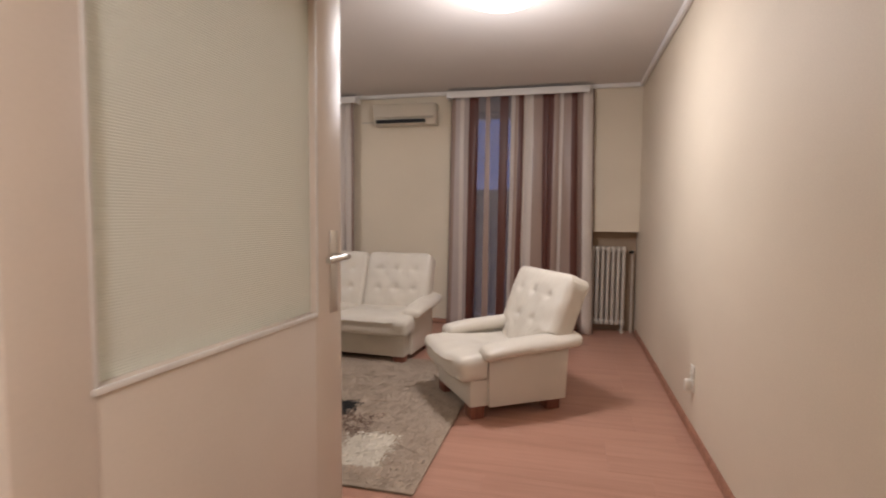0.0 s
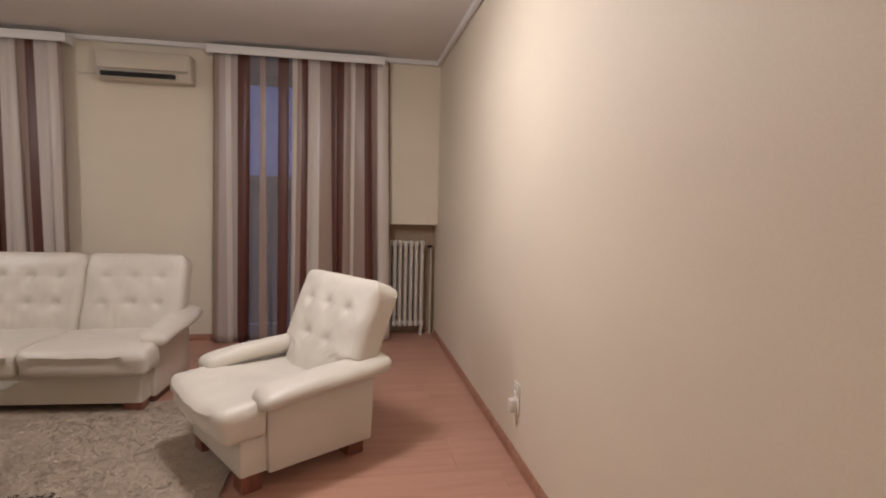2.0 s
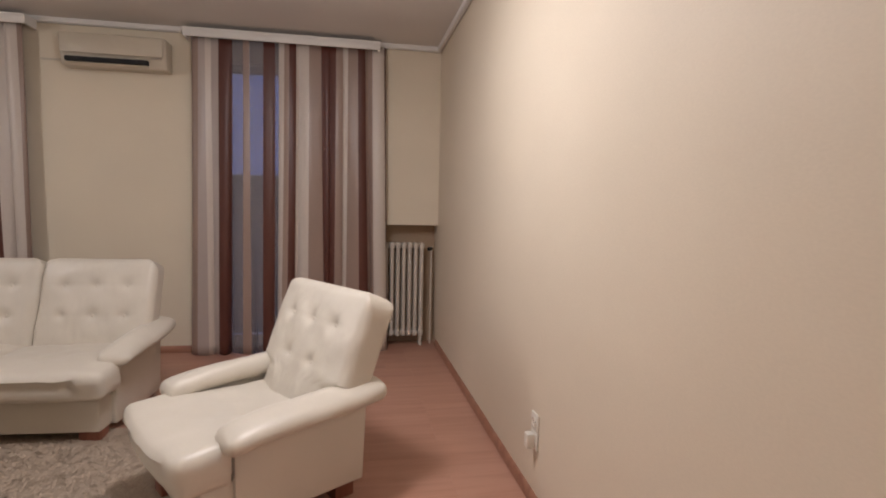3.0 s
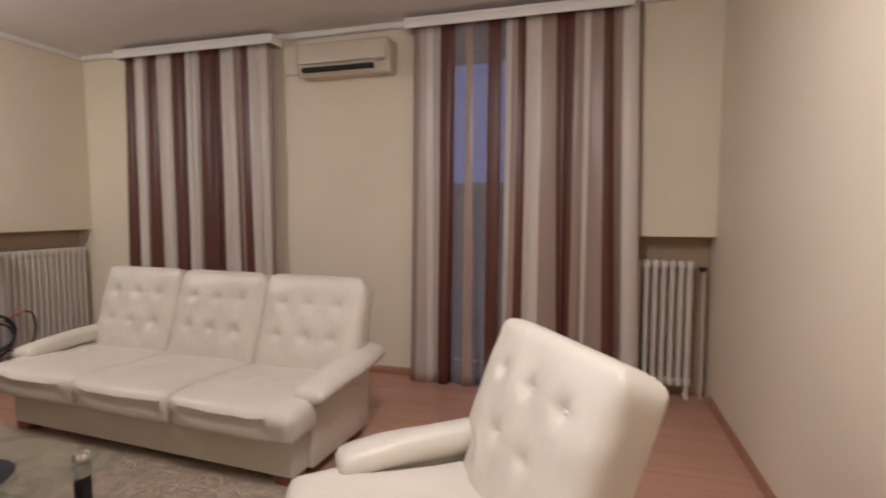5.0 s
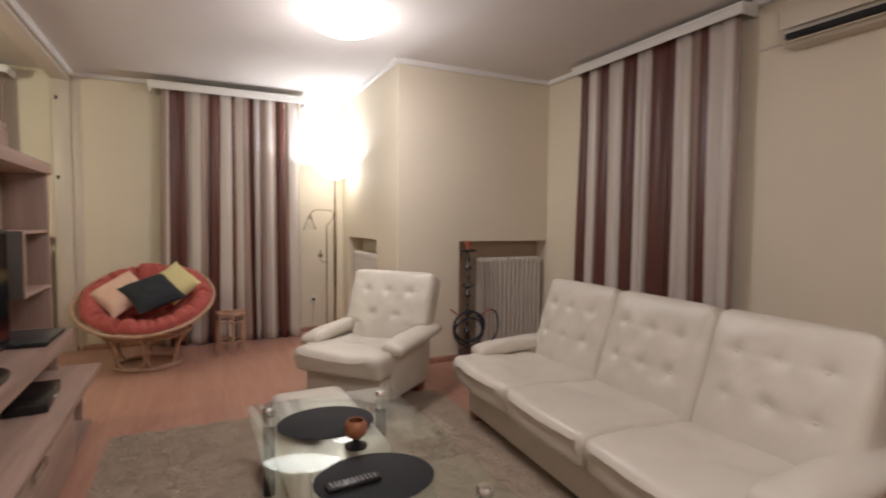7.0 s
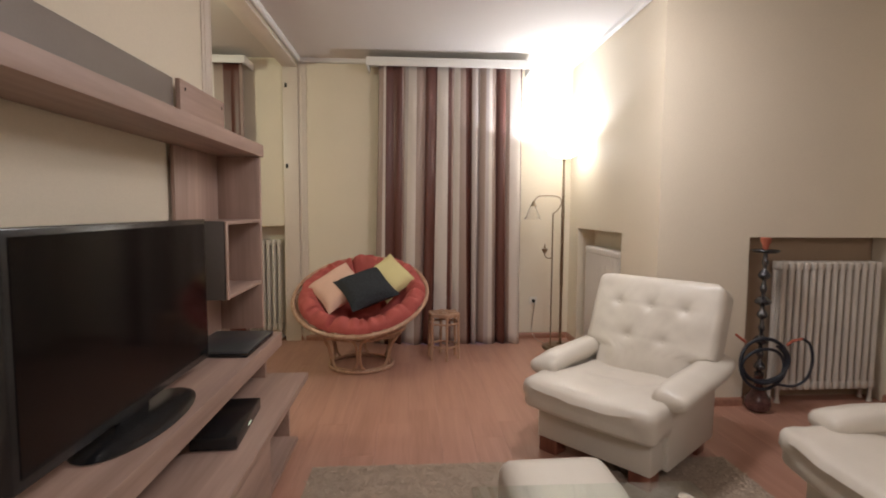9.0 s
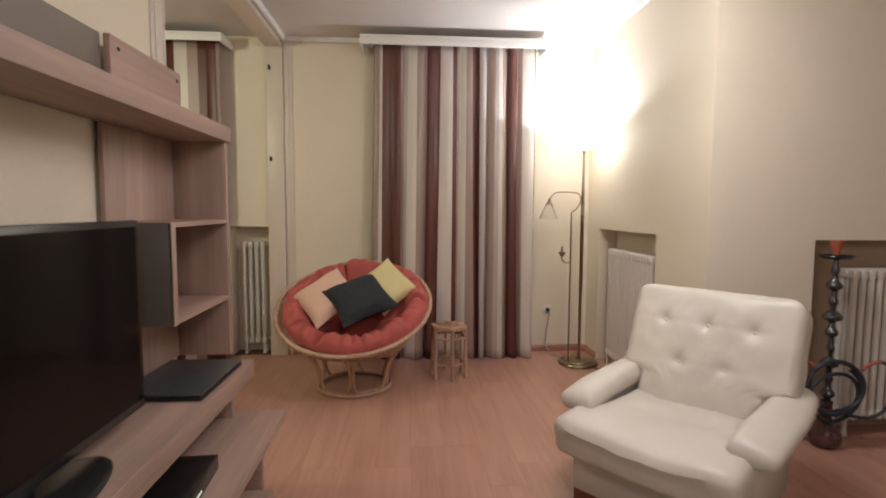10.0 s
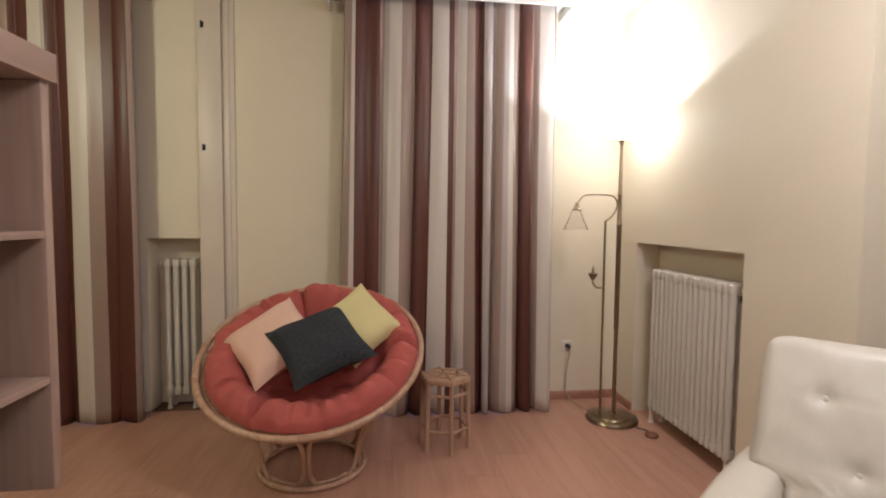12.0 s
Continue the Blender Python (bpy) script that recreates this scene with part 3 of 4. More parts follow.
def seating(name, seats, width, label, category, m, group=""):
    """Leather armchair or sofa: x across, front towards -y, on the floor. width is that of the base."""
    s = thing(name, label, category, m, group)
    hw = width / 2
    low = 0.085 if seats == 1 else 0.062
    one = width / seats
    # base with side panels
    part("base", box((-hw, -0.365, low), (hw, 0.34, 0.275), 0.012, 2), LEATHER, s)
    for sg in (-1, 1):
        a, b = sorted((sg * (hw - 0.01), sg * (hw + 0.028)))
        pan = box((a, -0.235, low - 0.005), (b, 0.36, 0.462), 0.012, 2)
        for v in pan.verts:
            v.co.y += 0.05 * (v.co.z - 0.07) * (1 if v.co.y > 0 else -0.6)
        part("side_panel", pan, LEATHER, s)
        # padded arm that swells outwards and narrows to its ends
        arm = cushion((0.185, 0.75, 0.098), 0.042, 0.025, 0.010, (), 0, 0.06, 0.006, seats + sg)
        for v in arm.verts:
            k = v.co.y / 0.365
            v.co.x *= 1 - 0.20 * max(0, k) ** 2
            v.co.z += 0.012 * k * abs(k) if k > 0 else -0.035 * k * k
            v.co.x += sg * 0.012 * math.cos(k * 1.4)
            out = max(0.0, sg * v.co.x / 0.09)
            v.co.z = v.co.z * (1 - 0.34 * out) - 0.006 * out
        part("armrest", move(arm, pose(sg * (hw + 0.035), 0.075, 0.490, 1.5)), LEATHER, s)
    for i in range(seats):
        cx = -hw + one * (i + 0.5)
        ext = 0.052 if seats == 1 else 0.0
        btn = [(x, y) for x in (-0.12, 0.12) for y in (0.02,)]
        seat = cushion((one + 2 * ext + 0.07 * (seats > 1 and i in (0, seats - 1)), 0.84, 0.170), 0.044, 0.030, 0.018, btn, 0.017, 0.09, 0.011, i + seats * 7)
        for v in seat.verts:
            k = max(0, (-v.co.y - 0.2) / 0.2)
            v.co.z -= 0.012 * k * k
            if v.co.z > 0:
                v.co.z -= (0.018 if seats == 1 else 0.007) * max(0.0, 1 - (2 * v.co.x / one) ** 2)
            if v.co.z < 0 and k > 0:
                v.co.y += 0.02 * k
            if v.co.y > -0.235:
                lim = hw - 0.052
                x = v.co.x + cx
                v.co.x = max(-lim, min(lim, x)) - cx if v.co.y > -0.2 else v.co.x
            v.co.y -= 0.02 * (1 - (v.co.x / (one / 2)) ** 2) * k
        off = (0.035 if i == seats - 1 else -0.025) if seats > 1 and i in (0, seats - 1) else 0
        part("seat", move(seat, pose(cx + off, -0.055, 0.348, -2.6)), LEATHER, s)
        bw = one + (0.10 if seats == 1 else 0.03)
        lone = seats == 1
        place = pose(cx, 0.338, 0.632, 68) if lone else pose(cx * 1.03, 0.315, 0.640, 72)
        back = cushion((bw + (0.03 if lone else -0.004), 0.66, 0.17), 0.048, 0.0135, 0.030, back_buttons(bw, seats == 1), 0.016, 0.055, 0.008, i + seats * 3)
        half, lower = (bw + (0.03 if lone else -0.004)) / 2, hw - 0.035
        for v in back.verts:
            # rounded upper corners; drawn in where it stands between the arms
            ax, ay = abs(v.co.x) - (half - 0.09), v.co.y - (0.33 - 0.09)
            if ax > 0 and ay > 0:
                f = min(1.0, 0.088 / math.hypot(ax, ay))
                v.co.x, v.co.y = math.copysign(half - 0.09 + ax * f, v.co.x), 0.24 + ay * f
            if lone:
                e = max(0.0, min(1.0, (-0.115 - v.co.y) / 0.03))
                v.co.x *= 1 + (lower / half - 1) * e
        bk = part("backrest", move(back, place), LEATHER, s)
        for x, y in back_buttons(bw, seats == 1):
            b = lathe([(0, 0.004), (0.007, 0.003), (0.010, -0.001), (0.009, -0.004), (0, -0.006)], 12)
            part("button", move(b, place @ pose(x, y, 0.091)), LEATHER, bk)
    feet = [(sx, sy) for sx in ((-hw + 0.062), (hw - 0.062)) for sy in (-0.305, 0.28)]
    for x, y in feet:
        part("foot", box((x - 0.057, y - 0.05, 0), (x + 0.057, y + 0.05, low + 0.007), 0.006), DARKWOOD, s, "dark reddish wooden block foot")
    return s


seating("armchair", 1, 0.66, "cream tufted leather armchair half on the shaggy rug", "armchair", pose(-0.44, 4.83, 0.0, 0, 0, -56.5), "leather armchairs")
seating("armchair", 1, 0.66, "cream tufted leather armchair beside the water pipe and the alcove", "armchair", pose(-4.22, 5.11, 0.0, 0, 0, 39.5), "leather armchairs")
seating("sofa", 3, 2.08, "cream tufted leather sofa with three seats before the curtain", "sofa", pose(-2.40, 5.885, 0.0, 0, 0, -3.8))


def pouf():
    p = thing("pouf", "cream leather footstool pushed half under the glass table", "footstool", pose(-2.97, 4.46, 0.03))
    c = cushion((0.92, 0.44, 0.30), 0.06, 0.04, 0.012, (), 0, 0.06, 0.004, 4)
    part("body", move(c, pose(0, 0, 0.20)), LEATHER, p)
    for x in (-0.36, 0.36):
        for y in (-0.15, 0.15):
            part("foot", box((x - 0.03, y - 0.03, 0), (x + 0.03, y + 0.03, 0.06), 0.004), DARKWOOD, p, "dark wooden foot")


pouf()

# ---- shaggy rug ----


SQUARES = [(-1.78, 4.05, 0.41, 0.41, 1), (-1.22, 3.56, 0.30, 0.43, 3), (-1.42, 3.92, 0.28, 0.33, 2), (-3.60, 5.05, 0.36, 0.34, 4), (-3.24, 4.98, 0.30, 0.30, 2)]


def rug():
    """A shaggy rug, its field of pile in pale tones with dark and light squares."""
    x0, x1, y0, y1 = -4.08, -0.66, 3.38, 5.62
    r = thing("rug", "shaggy grey-beige rug with scattered dark, brown and white squares", "rug", pose((x0 + x1) / 2, (y0 + y1) / 2, 0))
    hx, hy = (x1 - x0) / 2, (y1 - y0) / 2
    part("backing", box((-hx, -hy, 0.0), (hx, hy, 0.008), 0.002), material("rug_backing", (0.30, 0.24, 0.18), 0.95), r)
    tones = [material("pile_beige", (0.40, 0.315, 0.24), 0.95, vary=0.14, scale=9), material("pile_black", (0.014, 0.013, 0.012), 0.95), material("pile_brown", (0.16, 0.10, 0.07), 0.95, vary=0.15), material("pile_white", (0.64, 0.58, 0.48), 0.95), material("pile_pale", (0.56, 0.48, 0.38), 0.95)]
    squares = SQUARES
    rng = random.Random(11)
    n = 75000
    px = np.array([rng.uniform(x0 + 0.01, x1 - 0.01) for _ in range(n)])
    py = np.array([rng.uniform(y0 + 0.01, y1 - 0.01) for _ in range(n)])
    verts, faces, idx = [], [], []
    for a, b in zip(px, py):
        lean = noise.noise(Vector((a * 6, b * 6, 0))) * 1.6 + rng.uniform(-2.6, 2.6)
        length, high = rng.uniform(0.018, 0.034), rng.uniform(0.004, 0.011)
        dx, dy = math.cos(lean) * length, math.sin(lean) * length
        wx, wy = -math.sin(lean) * 0.0050, math.cos(lean) * 0.0050
        cx, cy = a - (x0 + x1) / 2, b - (y0 + y1) / 2
        k = len(verts)
        verts += [(cx - wx, cy - wy, 0.009), (cx + wx, cy + wy, 0.009), (cx + dx * 0.5 + wx, cy + dy * 0.5 + wy, 0.008 + high), (cx + dx * 0.5 - wx, cy + dy * 0.5 - wy, 0.008 + high), (cx + dx, cy + dy, 0.010 + high * 0.9)]
        faces += [(k, k + 1, k + 2, k + 3), (k + 3, k + 2, k + 4)]
        tone = 0
        for sx, sy, sw, sh, t in squares:
            jx = a + 0.05 * noise.noise(Vector((a * 20, b * 20, 3))) + rng.uniform(-0.015, 0.015)
            jy = b + 0.05 * noise.noise(Vector((a * 20, b * 20, 8)))
            if sx < jx < sx + sw and sy < jy < sy + sh and (t in (1, 3) or rng.random() < 0.72):
                tone = t
        idx += [tone, tone]
    me = bpy.data.meshes.new("shag")
    me.from_pydata(verts, [], faces)
    for t in tones:
        me.materials.append(t)
    me.polygons.foreach_set("material_index", idx)
    me.shade_smooth()
    ob = new("shag", me)
    ob.parent = r
    tagged(ob, kind="stuff")
    # the dense bed of pile under the loose tufts
    cells = 120
    bm = bmesh.new()
    ny = int(cells * hy / hx)
    g = [[bm.verts.new((-hx + 2 * hx * i / cells, -hy + 2 * hy * j / ny, 0.013 + 0.004 * noise.noise(Vector((i * 0.4, j * 0.4, 1))))) for i in range(cells + 1)] for j in range(ny + 1)]
    for j in range(ny):
        for i in range(cells):
            f = bm.faces.new((g[j][i], g[j][i + 1], g[j + 1][i + 1], g[j + 1][i]))
            a, b = x0 + 2 * hx * (i + 0.5) / cells, y0 + 2 * hy * (j + 0.5) / ny
            for sx, sy, sw, sh, t in squares:
                if t in (1, 3) and sx + 0.02 < a < sx + sw - 0.02 and sy + 0.02 < b < sy + sh - 0.02:
                    f.material_index = t
    part("pile_bed", bm, tones, r)


rug()

# ---- glass coffee table ----


def coffee_table():
    """Two glass sheets on four round legs with chrome caps."""
    t = thing("coffee_table", "glass coffee table with black and chrome round legs on the rug", "coffee table", pose(-2.41, 4.48, 0.02))
    hx, hy = 0.55, 0.29
    sheets = [part("tabletop", box((-hx - 0.15, -hy - 0.09, 0.400), (hx + 0.12, hy + 0.10, 0.410), 0.002), TABLE_GLASS, t, "clear glass tabletop"),
              part("lower_shelf", box((0.02, -hy + 0.05, 0.19), (hx + 0.06, hy + 0.02, 0.198), 0.002), TABLE_GLASS, t, "small clear glass shelf")]
    for sheet in sheets:
        sheet.visible_shadow = False
    for x in (-hx, hx):
        for y in (-hy, hy):
            leg = part("leg", lathe([(0, 0), (0.030, 0), (0.030, 0.35), (0, 0.35)], 20, (x, y, 0)), BLACK, t, "round black leg")
            part("collar", lathe([(0.0, 0.35), (0.032, 0.35), (0.032, 0.399), (0, 0.399)], 20, (x, y, 0)), CHROME, leg, "chrome upper sleeve")
            part("cap", lathe([(0, 0.411), (0.030, 0.411), (0.031, 0.430), (0.024, 0.440), (0, 0.443)], 20, (x, y, 0)), CHROME, leg, "chrome cap above the glass")
    for x in (0.06, 0.30):
        part("rod", tube([(x, -hy + 0.08, 0.198), (x, -hy + 0.08, 0.400)], 0.006), CHROME, t, "thin chrome rod")


coffee_table()


def table_mat(x, y, turn):
    return tagged(part("table_mat", move(lathe([(0, 0), (0.222, 0), (0.225, 0.002), (0.222, 0.004), (0, 0.004)], 48), pose(x, y, 0.4305, 0, 0, turn) @ Matrix.Diagonal((0.86, 1.0, 1, 1))), MATBLACK, None, "oval black woven table mat on the glass table"), category="table mat", group="table mats")


table_mat(-2.73, 4.42, 0)
table_mat(-2.13, 4.46, 0)

cup = thing("candle_holder", "amber glass bowl on a dark glass foot between two mats", "candle holder", pose(-2.41, 4.47, 0.4305))
part("foot", lathe([(0, 0), (0.046, 0), (0.048, 0.008), (0.022, 0.018), (0.012, 0.03), (0.018, 0.04), (0, 0.042)], 24), BLACK, cup, "small black glass foot")
part("bowl", lathe([(0, 0.038), (0.024, 0.040), (0.044, 0.060), (0.050, 0.082), (0.045, 0.104), (0.034, 0.116), (0.030, 0.114), (0.041, 0.100), (0.045, 0.082), (0.038, 0.062), (0.02, 0.048), (0, 0.046)], 28), AMBER, cup, "ribbed amber glass bowl")
remote = thing("remote_control", "black remote control with grey keys on a black mat", "remote control", pose(-2.10, 4.37, 0.4350, 0, 0, 4))
part("body", box((-0.024, -0.10, 0), (0.024, 0.10, 0.020), 0.006, 2), BLACK, remote)
keys = [box((cx - 0.005, -0.085 + j * 0.016, 0.020), (cx + 0.005, -0.077 + j * 0.016, 0.0225), 0.001) for j in range(11) for cx in (-0.013, 0, 0.013)]
part("keys", merge(*keys), material("grey_rubber", (0.16, 0.16, 0.16), 0.6), remote, "rows of small grey keys")

# ---- wall unit with the television ----


def wall_unit():
    u = thing("media_unit", "greyish oak wall unit with television bench, open cube and drawers", "media unit", pose(0, 0, 0))
    xr, xl = -4.52, -2.20
    part("top_shelf", box((xr - 0.01, 2.765, 1.665), (xl, 3.035, 1.735), 0.002), OAK, u)
    part("upright", box((xr, 2.765, 0.66), (xr + 0.03, 3.02, 1.664), 0.002), OAK_UP, u)
    part("back_board", box((xr + 0.031, 2.765, 0.661), (-3.95, 2.783, 1.664), 0.001), OAK_UP, u)
    ub = part("upper_board", box((xr + 0.01, 2.80, 1.737), (-3.95, 2.822, 1.97), 0.001), OAK, u)
    for x, z in ((xr + 0.05, 1.93), (-4.0, 1.93)):
        part("screw", move(lathe([(0, 0.002), (0.008, 0.001), (0.008, 0), (0, 0)], 12), pose(x, 2.824, z, -90)), BLACK, ub, "dark screw hole")
    part("upper_panel", box((-3.949, 2.77, 1.737), (xl, 2.79, 1.97), 0.001), material("grey_laminate", (0.22, 0.185, 0.16), 0.5, vary=0.05), u, "matt grey laminate back panel")
    part("cube_shelf", box((xr + 0.032, 2.785, 0.93), (-3.93, 3.02, 0.948), 0.001), OAK, u)
    part("cube_shelf", box((xr + 0.032, 2.785, 1.288), (-3.93, 3.02, 1.306), 0.001), OAK, u)
    part("cube_side", merge(box((-3.929, 2.785, 0.93), (-3.913, 3.015, 1.306), 0.001)), GREY, u, "anthracite side of the open cube")
    part("cube_edge", box((-3.946, 3.0205, 0.93), (-3.913, 3.0255, 1.306), 0.001), OAK_UP, u)
    part("bench", box((-4.43, 2.765, 0.575), (xl, 3.145, 0.655), 0.002), OAK, u, "thick oak television bench")
    part("bench_end", box((-4.34, 2.78, 0.42), (-4.31, 3.08, 0.574), 0.002), OAK_UP, u)
    low = part("low_unit", merge(box((-4.40, 2.80, 0.385), (xl, 3.30, 0.42), 0.002), box((-4.36, 2.80, 0.04), (-4.33, 3.20, 0.384), 0.002), box((-4.329, 2.80, 0.04), (xl, 3.25, 0.07)), box((xl - 0.03, 2.80, 0.071), (xl, 3.25, 0.384)), box((-4.329, 2.79, 0.0), (xl, 2.80, 0.384))), OAK, u)
    part("divider", box((-3.70, 2.80, 0.07), (-3.68, 3.25, 0.384), 0.001), OAK_UP, low)
    dr = part("drawer", box((-3.695, 3.252, 0.05), (xl - 0.004, 3.272, 0.380), 0.002), OAK, low, "long oak drawer front")
    part("handle", box((-3.02, 3.285, 0.325), (-2.86, 3.297, 0.365), 0.003), CHROME, low, "flat brushed metal handle")
    part("handle_post", box((-2.97, 3.272, 0.338), (-2.91, 3.285, 0.352)), CHROME, low)
    part("plinth", box((-4.33, 2.84, 0.0), (xl - 0.03, 3.20, 0.04)), GREY, low)


wall_unit()

tv = thing("television", "large flat black television on an oval glossy foot", "television", pose(-3.175, 2.99, 0.655))
part("casing", box((-0.56, -0.025, 0.055), (0.56, 0.012, 0.665), 0.006, 2), BLACK, tv)
part("screen", box((-0.535, 0.012, 0.085), (0.535, 0.0145, 0.645)), SCREEN, tv, "switched-off dark screen")
part("neck", box((-0.09, -0.04, 0.01), (0.09, -0.01, 0.12), 0.01), BLACK, tv)
st = lathe([(0, 0), (0.30, 0), (0.31, 0.006), (0.28, 0.016), (0, 0.024)], 48)
part("stand", move(st, Matrix.Diagonal((1, 0.42, 1, 1))), BLACK, tv, "oval glossy black foot")

lap = thing("laptop", "closed dark grey laptop on the television bench", "laptop", pose(-4.115, 2.965, 0.656, 0, 0, -1))
part("base", box((-0.215, -0.155, 0.0), (0.215, 0.155, 0.018), 0.004), BLACK, lap)
part("lid", box((-0.215, -0.155, 0.0185), (0.215, 0.155, 0.030), 0.004), ALU, lap, "dark satin lid")
box1 = thing("set_top_box", "black set-top box with small green lights on the low unit", "set-top box", pose(-3.64, 3.08, 0.421, 0, 0, 4))
part("body", box((-0.21, -0.06, 0.0), (0.21, 0.12, 0.056), 0.006), BLACK, box1)
part("light", box((-0.02, 0.1202, 0.02), (0.03, 0.1212, 0.027)), glow("pale_indicator", (0.7, 0.9, 0.6), 0.6), box1, "pale indicator light")

# ---- papasan chair ----


def papasan():
    c = thing("papasan_chair", "round rattan chair with a tufted red cushion by the curtain", "papasan chair", pose(-5.90, 3.46, 0, 0, 0, 90 - 6))
    # local frame: faces -y
    tilt = pose(0, 0.0, 0.635, 27)
    R = 0.578
    def ring(r, z, thick):
        return move(tube(circle(r, 56, z), thick, 10, True), tilt)
    part("rim", merge(ring(R, 0.0, 0.018), ring(R - 0.028, -0.028, 0.012)), RATTAN, c)
    ribs = [ring(0.25, -0.235, 0.012)]
    for i in range(16):
        a = 2 * math.pi * i / 16
        pts = [(math.cos(a) * r, math.sin(a) * r, z) for r, z in ((R - 0.01, -0.012), (0.48, -0.12), (0.36, -0.195), (0.25, -0.235))]
        ribs.append(move(tube(smooth_path(pts, 4), 0.009, 6), tilt))
    part("bowl_frame", merge(*ribs), RATTAN, c)
    # base: two hoops joined by paired bent canes
    part("lower_hoop", merge(tube(circle(0.275, 48, 0.016), 0.015, 10, True), tube(circle(0.25, 48, 0.03), 0.009, 8, True)), RATTAN, c)
    part("upper_hoop", merge(tube(circle(0.380, 48, 0.338), 0.017, 10, True), tube(circle(0.345, 48, 0.300), 0.010, 8, True)), RATTAN, c)
    for i in range(6):
        a = 2 * math.pi * (i + 0.62) / 6
        st = []
        for da in (-0.13, 0.13):
            pts = [(math.cos(a + da * k) * r, math.sin(a + da * k) * r, z) for k, r, z in ((1.7, 0.262, 0.02), (0.5, 0.272, 0.08), (0.35, 0.30, 0.2), (0.7, 0.352, 0.29), (2.0, 0.374, 0.330))]
            st.append(tube(smooth_path(pts, 5), 0.011, 8))
        part("leg", merge(*st), RATTAN, c, "pair of bent canes")
    # cushion: a bowl of cloth with pulled-in tufts
    bm = bmesh.new()
    n, rr = 192, 40
    def surf(u, a, under):
        r = u * (R - 0.012)
        z = -0.235 + 0.25 * (u ** 2.2)
        if under:
            return z
        z += (0.06 + 0.115 * math.exp(-((u - 0.80) / 0.19) ** 2)) * (1 - u ** 12) ** 0.5 + 0.030 * noise.noise(Vector((math.cos(a) * u * 4, math.sin(a) * u * 4, 2)))
        lobes = 10
        z -= 0.055 * math.exp(-((u - 0.80) / 0.20) ** 2) * (0.5 + 0.5 * math.cos(lobes * a + 0.8 * math.sin(3 * a))) ** 30
        z -= 0.020 * math.exp(-((u - 0.86) / 0.10) ** 2) * (0.5 + 0.5 * math.cos(17 * a + 2 * math.sin(2 * a))) ** 12
        z += 0.007 * noise.noise(Vector((math.cos(a) * 9, math.sin(a) * 9, u * 3))) * 2 * u
        z -= 0.042 * sum(math.exp(-(((u * math.cos(a) - ru * math.cos(b)) ** 2 + (u * math.sin(a) - ru * math.sin(b)) ** 2) / 0.0045)) for ru, cnt, off in ((0.26, 4, 0.4), (0.58, 10, 0.0)) for b in (off + 2 * math.pi * q / cnt for q in range(cnt)))
        z -= 0.010 * math.exp(-((u - 0.85) / 0.12) ** 2) * math.cos(a * 27 + 3 * noise.noise(Vector((a, u, 0))))
        return z
    top, bot = [], []
    for i in range(1, rr + 1):
        u = i / rr
        top.append([bm.verts.new((u * (R - 0.012) * math.cos(2 * math.pi * j / n), u * (R - 0.012) * math.sin(2 * math.pi * j / n), surf(u, 2 * math.pi * j / n, False))) for j in range(n)])
        bot.append([bm.verts.new((u * (R - 0.03) * math.cos(2 * math.pi * j / n), u * (R - 0.03) * math.sin(2 * math.pi * j / n), surf(u, 0, True))) for j in range(n)])
    ct, cb = bm.verts.new((0, 0, surf(0.001, 0, False))), bm.verts.new((0, 0, surf(0, 0, True)))
    for g, c0 in ((top, ct), (bot, cb)):
        for j in range(n):
            bm.faces.new((c0, g[0][j], g[0][(j + 1) % n]))
        for a, b in zip(g, g[1:]):
            for j in range(n):
                bm.faces.new((a[j], b[j], b[(j + 1) % n], a[(j + 1) % n]))
    for j in range(n):
        bm.faces.new((top[-1][j], bot[-1][j], bot[-1][(j + 1) % n], top[-1][(j + 1) % n]))
    bmesh.ops.recalc_face_normals(bm, faces=bm.faces[:])
    part("seat_cushion", move(bm, tilt @ pose(0.018, -0.012, 0) @ Matrix.Diagonal((0.965, 0.965, 1, 1))), RED, c, "thick tufted red cotton cushion")
    return c


papasan()


def pillow(name, size, mat, label, m, fringe=False, seed=0):
    bm = bmesh.new()
    n, h = 16, size / 2
    for side in (1, -1):
        g = []
        for j in range(n + 1):
            row = []
            for i in range(n + 1):
                u, v = 2 * i / n - 1, 2 * j / n - 1
                pinch = 1 - 0.09 * ((1 - u * u) * v * v + (1 - v * v) * u * u) * 1.2
                z = 0.072 * ((1 - u ** 4) * (1 - v ** 4)) ** 0.55 * (1 + 0.10 * noise.noise(Vector((u * 2 + seed, v * 2, side))))
                row.append(bm.verts.new((u * h * pinch, v * h * pinch, side * z)))
            g.append(row)
        for j in range(n):
            for i in range(n):
                q = (g[j][i], g[j][i + 1], g[j + 1][i + 1], g[j + 1][i])
                bm.faces.new(q if side > 0 else q[::-1])
    bmesh.ops.remove_doubles(bm, verts=bm.verts[:], dist=1e-5)
    return tagged(part(name, bm, mat, None, label), category="pillow", group="pillows on the papasan chair")


